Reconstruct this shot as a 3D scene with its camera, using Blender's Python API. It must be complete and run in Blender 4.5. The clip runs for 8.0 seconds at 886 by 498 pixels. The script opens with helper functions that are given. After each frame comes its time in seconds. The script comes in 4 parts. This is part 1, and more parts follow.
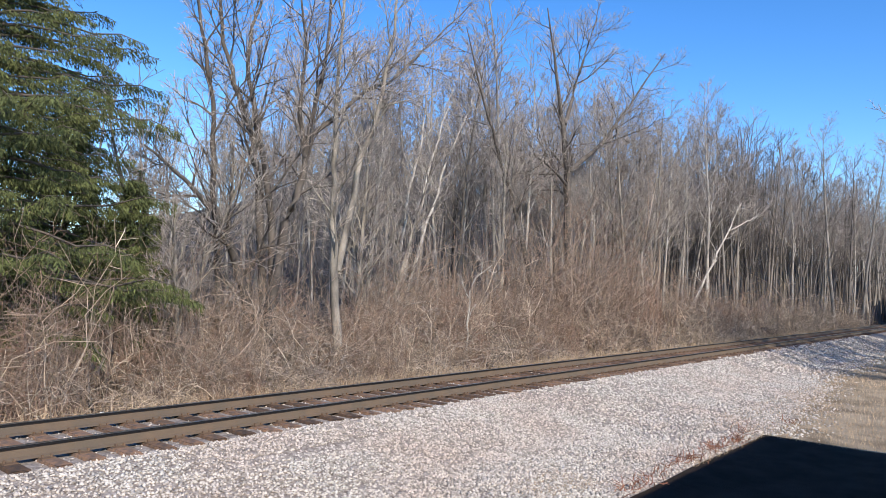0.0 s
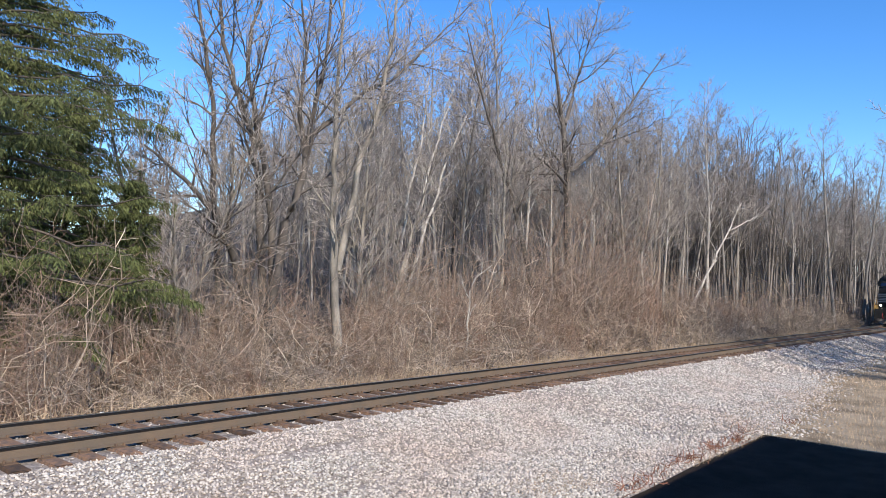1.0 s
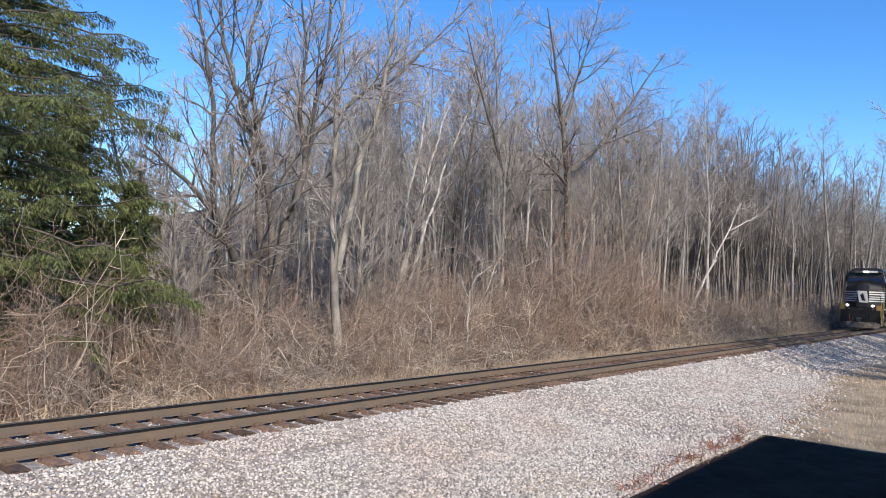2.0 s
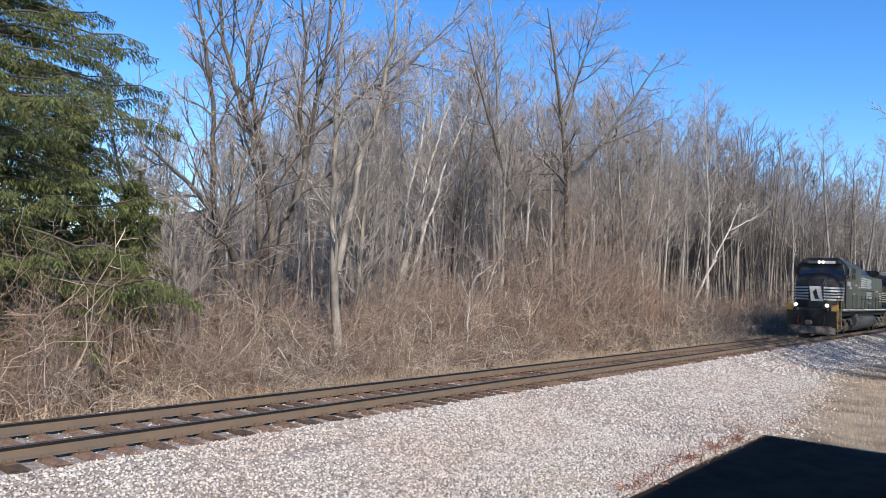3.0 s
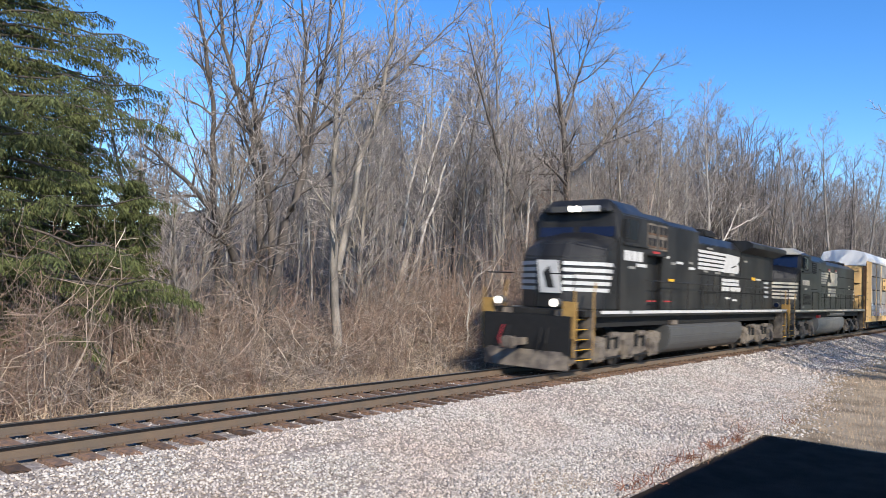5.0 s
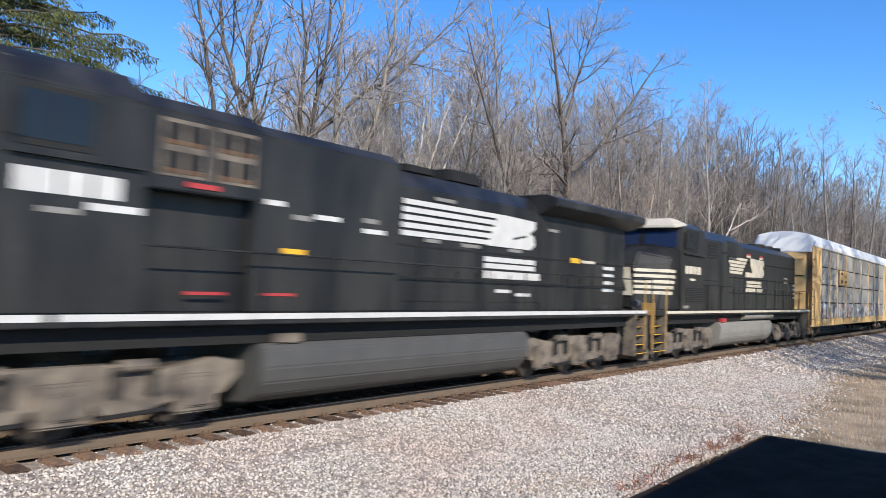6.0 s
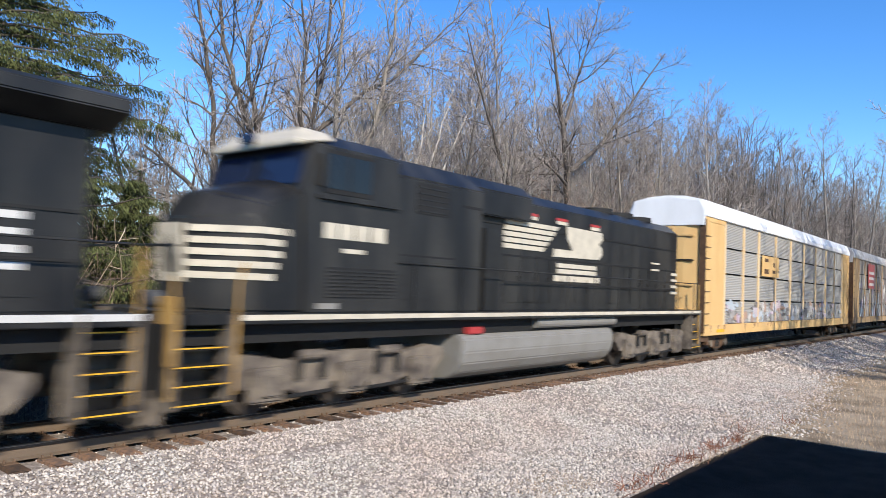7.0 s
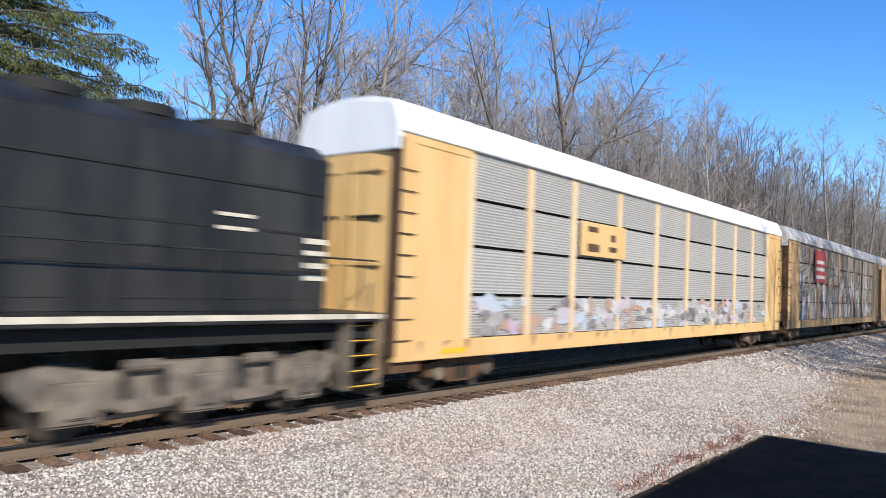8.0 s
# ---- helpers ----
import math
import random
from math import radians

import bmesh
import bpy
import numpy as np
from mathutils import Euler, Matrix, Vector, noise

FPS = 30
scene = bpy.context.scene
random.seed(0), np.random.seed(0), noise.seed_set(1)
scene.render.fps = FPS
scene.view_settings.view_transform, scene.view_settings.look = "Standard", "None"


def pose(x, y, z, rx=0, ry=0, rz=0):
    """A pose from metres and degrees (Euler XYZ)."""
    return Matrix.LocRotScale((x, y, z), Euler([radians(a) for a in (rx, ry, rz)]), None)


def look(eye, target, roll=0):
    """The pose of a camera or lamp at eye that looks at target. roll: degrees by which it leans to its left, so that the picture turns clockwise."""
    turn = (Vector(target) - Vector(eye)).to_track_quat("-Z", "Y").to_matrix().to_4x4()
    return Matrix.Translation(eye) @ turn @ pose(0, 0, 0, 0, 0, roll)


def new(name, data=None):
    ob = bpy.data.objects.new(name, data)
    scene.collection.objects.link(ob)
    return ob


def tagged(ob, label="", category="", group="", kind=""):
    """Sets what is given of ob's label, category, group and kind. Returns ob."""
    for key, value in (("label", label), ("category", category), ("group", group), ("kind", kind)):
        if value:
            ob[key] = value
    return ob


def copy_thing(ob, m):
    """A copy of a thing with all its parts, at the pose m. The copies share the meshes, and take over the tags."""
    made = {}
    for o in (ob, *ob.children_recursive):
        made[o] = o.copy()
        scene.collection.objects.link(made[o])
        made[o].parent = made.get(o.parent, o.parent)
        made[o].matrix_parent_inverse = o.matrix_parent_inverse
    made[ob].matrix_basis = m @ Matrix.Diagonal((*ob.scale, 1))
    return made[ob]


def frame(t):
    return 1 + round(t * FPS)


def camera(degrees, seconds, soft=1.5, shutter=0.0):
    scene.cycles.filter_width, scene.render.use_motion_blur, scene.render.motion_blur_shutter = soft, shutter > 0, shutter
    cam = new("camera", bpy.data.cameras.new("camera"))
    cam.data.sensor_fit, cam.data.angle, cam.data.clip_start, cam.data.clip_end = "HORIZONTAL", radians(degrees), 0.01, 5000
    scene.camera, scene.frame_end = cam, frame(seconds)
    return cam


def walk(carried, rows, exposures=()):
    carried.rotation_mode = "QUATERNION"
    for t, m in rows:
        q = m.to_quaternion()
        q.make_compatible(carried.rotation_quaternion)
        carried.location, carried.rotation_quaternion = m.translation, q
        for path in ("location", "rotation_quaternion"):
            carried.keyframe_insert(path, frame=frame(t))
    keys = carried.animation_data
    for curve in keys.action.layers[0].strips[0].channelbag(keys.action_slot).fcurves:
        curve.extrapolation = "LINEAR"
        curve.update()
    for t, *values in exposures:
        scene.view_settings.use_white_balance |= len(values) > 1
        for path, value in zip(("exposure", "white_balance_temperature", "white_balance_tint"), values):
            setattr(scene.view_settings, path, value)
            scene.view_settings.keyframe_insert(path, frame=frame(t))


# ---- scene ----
YC = 11.097          # centre line of the track; X runs along it, rail tops at z = 0
SPEED = 17.0
EYE = (0.0, 0.0, 2.358)
cam = camera(62.75, 8.0, soft=0.5, shutter=0.45)
CAM_POSE = look(EYE, (7.7454, 6.3079, 2.8268), 2.389)
walk(cam, [(0, CAM_POSE), (8.0, CAM_POSE)])

# ---- sky and sun ----
SUN_AZ, SUN_EL = radians(-120), radians(31)     # bearing of the sun from +X towards -Y
world = bpy.data.worlds.new("world")
scene.world = world
world.use_nodes = True
wn = world.node_tree.nodes
sky = wn.new("ShaderNodeTexSky")
sky.sky_type = "NISHITA"
sky.sun_disc = False
sky.sun_elevation = SUN_EL
sky.sun_rotation = radians(90) - SUN_AZ
sky.altitude = 600
sky.air_density, sky.dust_density, sky.ozone_density = 1.0, 0.0, 4.0
rich = wn.new("ShaderNodeHueSaturation")
rich.inputs["Saturation"].default_value = 1.25
rich.inputs["Hue"].default_value = 0.507
wn["Background"].inputs["Strength"].default_value = 0.15
world.node_tree.links.new(sky.outputs[0], rich.inputs["Color"])
world.node_tree.links.new(rich.outputs[0], wn["Background"].inputs["Color"])
sun = new("sun", bpy.data.lights.new("sun", "SUN"))
sun.data.energy, sun.data.angle, sun.data.color = 4.2, radians(0.53), (1.0, 0.905, 0.77)
SUN_DIR = Vector((math.cos(SUN_AZ) * math.cos(SUN_EL), math.sin(SUN_AZ) * math.cos(SUN_EL), math.sin(SUN_EL)))
sun.matrix_world = look(SUN_DIR * 60, (0, 0, 0))
scene.view_settings.exposure = 0.58


# ---- materials ----
def mat(name, col, rough=0.7, metal=0.0, var=0.25, scale=6.0, bump=0.2, bscale=60.0, tint=None, island=0.0, per_object=0.0, spec=0.4, streak=0.0):
    """A surface: base colour, two scales of variation towards tint, fine relief; island / per_object vary pieces."""
    m = bpy.data.materials.new(name)
    m.use_nodes = True
    nt = m.node_tree
    n, lk = nt.nodes, nt.links.new
    b = n["Principled BSDF"]
    b.inputs["Roughness"].default_value, b.inputs["Metallic"].default_value = rough, metal
    b.inputs["Specular IOR Level"].default_value = spec
    tc = n.new("ShaderNodeTexCoord")
    mp = n.new("ShaderNodeMapping")
    lk(tc.outputs["Object"], mp.inputs["Vector"])
    if streak:
        mp.inputs["Scale"].default_value = (1, 1, streak)
    n1 = n.new("ShaderNodeTexNoise")
    n1.inputs["Scale"].default_value, n1.inputs["Detail"].default_value = scale, 5
    lk(mp.outputs[0], n1.inputs["Vector"])
    n2 = n.new("ShaderNodeTexNoise")
    n2.inputs["Scale"].default_value, n2.inputs["Detail"].default_value = bscale, 3
    lk(tc.outputs["Object"], n2.inputs["Vector"])
    t = tint or tuple(c * 0.45 for c in col)
    r1 = n.new("ShaderNodeMapRange")
    r1.inputs["From Min"].default_value, r1.inputs["From Max"].default_value, r1.inputs["To Max"].default_value = 0.38, 0.68, min(1.0, var * 2)
    lk(n1.outputs["Fac"], r1.inputs["Value"])
    mx = n.new("ShaderNodeMix")
    mx.data_type = "RGBA"
    mx.inputs[6].default_value, mx.inputs[7].default_value = (*col, 1), (*t, 1)
    lk(r1.outputs[0], mx.inputs[0])
    hs = n.new("ShaderNodeHueSaturation")
    r2 = n.new("ShaderNodeMapRange")
    r2.inputs["To Min"].default_value, r2.inputs["To Max"].default_value = 1 - var * 0.6, 1 + var * 0.6
    lk(n2.outputs["Fac"], r2.inputs["Value"])
    last = r2.outputs[0]
    if island or per_object:
        src = n.new("ShaderNodeNewGeometry").outputs["Random Per Island"] if island else n.new("ShaderNodeObjectInfo").outputs["Random"]
        k = island or per_object
        r3 = n.new("ShaderNodeMapRange")
        r3.inputs["To Min"].default_value, r3.inputs["To Max"].default_value = 1 - k, 1 + k
        lk(src, r3.inputs["Value"])
        mu = n.new("ShaderNodeMath")
        mu.operation = "MULTIPLY"
        lk(last, mu.inputs[0]), lk(r3.outputs[0], mu.inputs[1])
        last = mu.outputs[0]
    lk(last, hs.inputs["Value"]), lk(mx.outputs[2], hs.inputs["Color"]), lk(hs.outputs[0], b.inputs["Base Color"])
    if bump:
        bp = n.new("ShaderNodeBump")
        bp.inputs["Strength"].default_value, bp.inputs["Distance"].default_value = bump, 0.02
        lk(n2.outputs["Fac"], bp.inputs["Height"]), lk(bp.outputs[0], b.inputs["Normal"])
    return m


M_STONE = mat("ballast_stone", (0.465, 0.43, 0.388), 0.85, island=0.45, var=0.3, scale=0.6, tint=(0.42, 0.33, 0.28), bump=0.3)
M_BALLAST = mat("ballast_bed", (0.34, 0.3, 0.27), 0.9, var=0.6, scale=14, bscale=22, bump=1.0, tint=(0.16, 0.13, 0.11))
M_SOIL = mat("leaf_litter", (0.15, 0.1, 0.065), 0.95, var=0.5, scale=0.8, bscale=14, bump=0.9, tint=(0.07, 0.05, 0.035))
# Leaf litter colour darkened: the shade under the dense woods is painted in.
M_HILL = mat("shade_darkened_wood_floor", (0.06, 0.052, 0.046), 0.95, var=0.6, scale=0.15, bscale=1.2, bump=1.0, tint=(0.035, 0.03, 0.027))
M_TIE = mat("tie_wood", (0.22, 0.13, 0.08), 0.85, var=0.5, scale=9, bscale=50, bump=0.6, per_object=0.5, tint=(0.09, 0.07, 0.06))
M_RAIL = mat("rail_rust", (0.12, 0.094, 0.07), 0.7, metal=0.0, var=0.3, scale=2.5, tint=(0.17, 0.115, 0.075), bump=0.15)
M_HEADSIDE = mat("rail_head_dark", (0.02, 0.02, 0.022), 0.5, metal=0.5, var=0.2, bump=0.0)
# Near-black foreground ground: the building's cast shadow painted as a surface colour.
M_SHADE_PATCH = mat("painted_shade_patch", (0.032, 0.024, 0.019), 1.0, spec=0.1, var=0.4, scale=2, bscale=40, bump=0.6)
M_RAILTOP = mat("rail_head_steel", (0.35, 0.35, 0.36), 0.28, metal=0.9, var=0.1, bump=0.0)
M_PLATE = mat("tie_plate_rust", (0.15, 0.095, 0.06), 0.8, var=0.3, bump=0.2)
M_BLACK = mat("locomotive_black", (0.012, 0.0122, 0.013), 0.4, spec=0.3, var=0.36, scale=1.3, tint=(0.045, 0.043, 0.039), bump=0.04, bscale=9, streak=0.25)
M_WHITE = mat("white_paint", (0.55, 0.545, 0.525), 0.45, var=0.12, scale=3, bump=0.03)
M_CREAM = mat("aged_white_paint", (0.56, 0.51, 0.41), 0.5, var=0.2, scale=3, bump=0.03)
M_TRUCK = mat("dusty_truck_iron", (0.19, 0.16, 0.125), 0.8, var=0.5, scale=3, tint=(0.06, 0.05, 0.045), bump=0.3)
M_TANK = mat("dusty_tank_paint", (0.075, 0.075, 0.072), 0.6, var=0.4, scale=2, tint=(0.06, 0.06, 0.06), bump=0.06)
M_TANK2 = mat("grey_tank_paint", (0.22, 0.215, 0.2), 0.6, var=0.35, scale=2, tint=(0.18, 0.17, 0.15), bump=0.06)
# Near-black for grimy parts; also stands for the shade inside the auto carriers.
M_DARK = mat("grime_and_shade_black", (0.012, 0.012, 0.012), 0.75, var=0.3)
M_STEEL = mat("wheel_steel", (0.07, 0.058, 0.05), 0.6, metal=0.4, var=0.3)
M_YEL = mat("safety_yellow", (0.75, 0.42, 0.03), 0.55, var=0.2)
M_HANDRAIL = mat("orange_handrail", (0.38, 0.23, 0.07), 0.6, var=0.25)
M_RED = mat("red_hose", (0.3, 0.02, 0.03), 0.6, var=0.3)
M_REDMARK = mat("red_marker", (0.4, 0.045, 0.045), 0.5, var=0.15)
M_ARYEL = mat("faded_yellow_paint", (0.62, 0.42, 0.185), 0.65, var=0.22, scale=1.2, tint=(0.5, 0.27, 0.09), bump=0.05, streak=0.3)
M_ARPANEL = mat("galvanised_panel", (0.33, 0.325, 0.305), 0.6, metal=0.0, var=0.25, scale=1.0, tint=(0.3, 0.29, 0.27), bump=0.05, per_object=0.12, streak=0.2)
M_ARPOST = mat("pale_yellow_post", (0.66, 0.5, 0.3), 0.65, var=0.25, scale=1.4, tint=(0.52, 0.34, 0.17), bump=0.05, streak=0.3)
M_ARYEL2 = mat("grimy_yellow_paint", (0.42, 0.29, 0.15), 0.7, var=0.5, scale=1.6, tint=(0.2, 0.12, 0.07), bump=0.05, streak=0.2)
M_ARPANEL2 = mat("grimy_panel", (0.3, 0.28, 0.25), 0.7, var=0.6, scale=2.2, tint=(0.12, 0.1, 0.085), bump=0.05, per_object=0.2, streak=0.12)
M_ARROOF2 = mat("grimy_roof_paint", (0.5, 0.5, 0.5), 0.6, var=0.5, scale=2, tint=(0.28, 0.27, 0.26), bump=0.05)
M_ARROOF = mat("white_roof_paint", (0.78, 0.8, 0.82), 0.5, var=0.25, scale=0.9, tint=(0.55, 0.57, 0.58), bump=0.05, streak=0.4)
M_BROWN = mat("brown_underframe", (0.1, 0.055, 0.03), 0.8, var=0.4)
M_GRAFF = [mat("spray_" + k, c, 0.6, var=0.6, scale=2.6, tint=t) for k, c, t in (
    ("white", (0.55, 0.54, 0.52), (0.35, 0.34, 0.36)), ("lilac", (0.42, 0.33, 0.42), (0.45, 0.42, 0.43)), ("rust", (0.42, 0.27, 0.19), (0.3, 0.24, 0.22)), ("blue", (0.36, 0.44, 0.52), (0.45, 0.46, 0.48)), ("soot", (0.12, 0.11, 0.11), (0.3, 0.28, 0.27)), ("grey", (0.3, 0.29, 0.28), (0.4, 0.38, 0.36)))]
M_BARK = mat("grey_bark", (0.26, 0.24, 0.22), 0.9, var=0.5, scale=3, bscale=25, bump=0.8, per_object=0.35, tint=(0.14, 0.12, 0.1), streak=0.3)
M_WOODS = mat("far_wood_bark", (0.155, 0.14, 0.13), 0.9, var=0.5, scale=0.08, bscale=0.6, bump=0.0, island=0.55, tint=(0.12, 0.105, 0.098))
M_BARKL = mat("light_grey_bark", (0.42, 0.39, 0.355), 0.9, var=0.5, scale=3, bscale=25, bump=0.8, per_object=0.3, tint=(0.24, 0.21, 0.18), streak=0.3)
M_BARKG = mat("grey_brown_bark", (0.17, 0.15, 0.13), 0.9, var=0.5, scale=3, bscale=25, bump=0.8, per_object=0.35, tint=(0.09, 0.075, 0.065), streak=0.3)
M_BARKD = mat("dark_bark", (0.13, 0.11, 0.095), 0.9, var=0.5, scale=3, bscale=25, bump=0.8, tint=(0.06, 0.05, 0.043), streak=0.3)
M_BARKM = mat("mid_grey_bark", (0.34, 0.3, 0.25), 0.9, var=0.6, scale=3, bscale=25, bump=0.8, tint=(0.09, 0.08, 0.07), streak=0.3)
M_BARKP = mat("pale_bark", (0.5, 0.46, 0.41), 0.85, var=0.5, scale=4, bscale=20, bump=0.5, tint=(0.22, 0.19, 0.16))
M_TWIG = mat("twig_bark", (0.42, 0.37, 0.33), 0.85, var=0.35, scale=1.0, bump=0.0, island=0.5, tint=(0.3, 0.25, 0.215))
M_TWIG2 = mat("wood_twig_bark", (0.345, 0.305, 0.28), 0.85, var=0.35, scale=1.0, bump=0.0, island=0.5, tint=(0.18, 0.15, 0.135))
M_BRUSH = mat("dry_brush", (0.46, 0.375, 0.29), 0.9, var=0.5, scale=0.5, bump=0.0, island=0.68, tint=(0.27, 0.195, 0.145))
M_BRUSHG = mat("grey_brown_brush", (0.4, 0.335, 0.275), 0.9, var=0.5, scale=0.5, bump=0.0, island=0.68, tint=(0.22, 0.165, 0.13))
M_BRUSHR = mat("red_brown_brush", (0.32, 0.25, 0.195), 0.9, var=0.5, scale=0.5, bump=0.0, island=0.45, tint=(0.24, 0.14, 0.1))
M_GRASS = mat("dead_grass", (0.47, 0.365, 0.255), 0.9, var=0.4, scale=0.7, bump=0.0, island=0.35, tint=(0.33, 0.22, 0.13))
M_TURF = mat("dry_turf", (0.36, 0.29, 0.2), 0.95, var=0.7, scale=0.9, bscale=18, bump=0.8, tint=(0.16, 0.12, 0.075))
M_CAR_STAIN = mat("rust_stain", (0.3, 0.17, 0.09), 0.8, var=0.5, scale=3, tint=(0.45, 0.3, 0.15), streak=0.2)
M_REDWEED = mat("red_brown_weed", (0.3, 0.13, 0.08), 0.9, var=0.4, scale=2, bump=0.0, island=0.4)
M_NEEDLE = mat("spruce_needles", (0.1, 0.112, 0.036), 0.9, var=0.4, scale=1.2, bump=0.0, island=0.5, tint=(0.065, 0.08, 0.03))
M_WALL = mat("weathered_siding", (0.3, 0.27, 0.24), 0.8, var=0.3)
M_SHINGLE = mat("roof_shingle", (0.08, 0.08, 0.08), 0.9, var=0.3)
M_LITTER = mat("pale_litter", (0.75, 0.77, 0.8), 0.6, var=0.2)


def glass_mat():
    m = mat("cab_glass", (0.012, 0.02, 0.05), 0.08, var=0.05, bump=0.0, spec=0.4)
    return m


def glow_mat(name, col, s):
    m = bpy.data.materials.new(name)
    m.use_nodes = True
    b = m.node_tree.nodes["Principled BSDF"]
    b.inputs["Base Color"].default_value = (*col, 1)
    b.inputs["Emission Color"].default_value, b.inputs["Emission Strength"].default_value = (*col, 1), s
    return m


M_GLASS = glass_mat()
M_PANE = mat("side_window_glass", (0.012, 0.014, 0.016), 0.1, var=0.05, bump=0.0, spec=0.4)
M_LAMP = glow_mat("lit_headlight", (1.0, 0.93, 0.8), 1.8)


# ---- mesh helpers ----
def part(name, bm, material, parent=None, label=""):
    me = bpy.data.meshes.new(name)
    bmesh.ops.recalc_face_normals(bm, faces=bm.faces)
    bm.to_mesh(me)
    bm.free()
    me.materials.append(material)
    ob = new(name, me)
    ob.parent = parent
    return tagged(ob, label=label)


def raw(name, v, f, material, parent=None, smooth=False):
    """A mesh of equal-sided faces from arrays."""
    v, f = np.asarray(v, np.float32), np.asarray(f, np.int32)
    me = bpy.data.meshes.new(name)
    me.vertices.add(len(v)), me.loops.add(f.size), me.polygons.add(len(f))
    me.vertices.foreach_set("co", v.ravel())
    me.loops.foreach_set("vertex_index", f.ravel())
    me.polygons.foreach_set("loop_start", np.arange(0, f.size, f.shape[1], dtype=np.int32))
    if smooth:
        me.polygons.foreach_set("use_smooth", np.ones(len(f), bool))
    me.update(calc_edges=True)
    me.materials.append(material)
    ob = new(name, me)
    ob.parent = parent
    return ob


def bx(x0, x1, y0, y1, z0, z1, bevel=0.0, bm=None):
    b = bmesh.new()
    bmesh.ops.create_cube(b, size=1, matrix=Matrix.Translation(((x0 + x1) / 2, (y0 + y1) / 2, (z0 + z1) / 2)) @ Matrix.Diagonal((abs(x1 - x0), abs(y1 - y0), abs(z1 - z0), 1)))
    if bevel:
        bmesh.ops.bevel(b, geom=b.edges[:], offset=bevel, segments=2, affect="EDGES", clamp_overlap=True)
    if bm is None:
        return b
    me = bpy.data.meshes.new("tmp")
    b.to_mesh(me)
    b.free()
    bm.from_mesh(me)
    bpy.data.meshes.remove(me)
    return bm


def rod(p, q, r, seg=8, bm=None, r2=None):
    bm = bm or bmesh.new()
    p, q = Vector(p), Vector(q)
    d = q - p
    m = Matrix.Translation((p + q) / 2) @ d.to_track_quat("Z", "Y").to_matrix().to_4x4()
    bmesh.ops.create_cone(bm, cap_ends=True, segments=seg, radius1=r, radius2=r if r2 is None else r2, depth=d.length, matrix=m)
    return bm


def hull(pts, bevel=0.0):
    bm = bmesh.new()
    for p in pts:
        bm.verts.new(p)
    bmesh.ops.convex_hull(bm, input=bm.verts[:])
    bmesh.ops.dissolve_limit(bm, angle_limit=0.02, verts=bm.verts[:], edges=bm.edges[:])
    if bevel:
        bmesh.ops.bevel(bm, geom=bm.edges[:], offset=bevel, segments=2, affect="EDGES", clamp_overlap=True)
    return bm


def extrude_x(prof, x0, x1, bevel=0.0):
    """A convex y-z outline drawn out along the track."""
    return hull([(x, y, z) for x in (x0, x1) for y, z in prof], bevel)


def extrude_y(prof, y0, y1):
    """Any x-z outline drawn out across the track."""
    bm = bmesh.new()
    a = [bm.verts.new((x, y0, z)) for x, z in prof]
    f = bm.faces.new(a)
    r = bmesh.ops.extrude_face_region(bm, geom=[f])
    bmesh.ops.translate(bm, vec=(0, y1 - y0, 0), verts=[e for e in r["geom"] if isinstance(e, bmesh.types.BMVert)])
    return bm


def thing(name, label, category, group="", at=(0, 0, 0), kind=""):
    ob = new(name)
    ob.location = at
    return tagged(ob, label, category, group, kind)


# ---- ground ----
def ground_z(x, y):
    """Height of the ground: track bed, shoulders, ditch and the wood's floor."""
    ys = [-60, 2, 5.5, 7.4, 9.2, 9.6, 12.6, 12.95, 13.9, 15.2, 20.0, 40.0, 70.0, 110.0, 180.0, 400.0]
    zs = [-0.7, -0.72, -0.74, -0.7, -0.32, -0.245, -0.245, -0.33, -0.75, -0.8, -0.1, 0.4, 3.5, 7.0, 10.0, 16.0]
    # a wooded rise behind, whose foot runs away from the track
    rise = max(0.0, min(1.0, (x - 0.6 * y) / 40)) * float(np.interp(y, [36, 60, 90, 130, 400], [0, 5, 15, 22, 30]))
    return float(np.interp(y, ys, zs)) + rise + 0.05 * noise.noise((x * 0.35, y * 0.5, 0)) * (0 if 9.0 < y < 13.2 else 1)


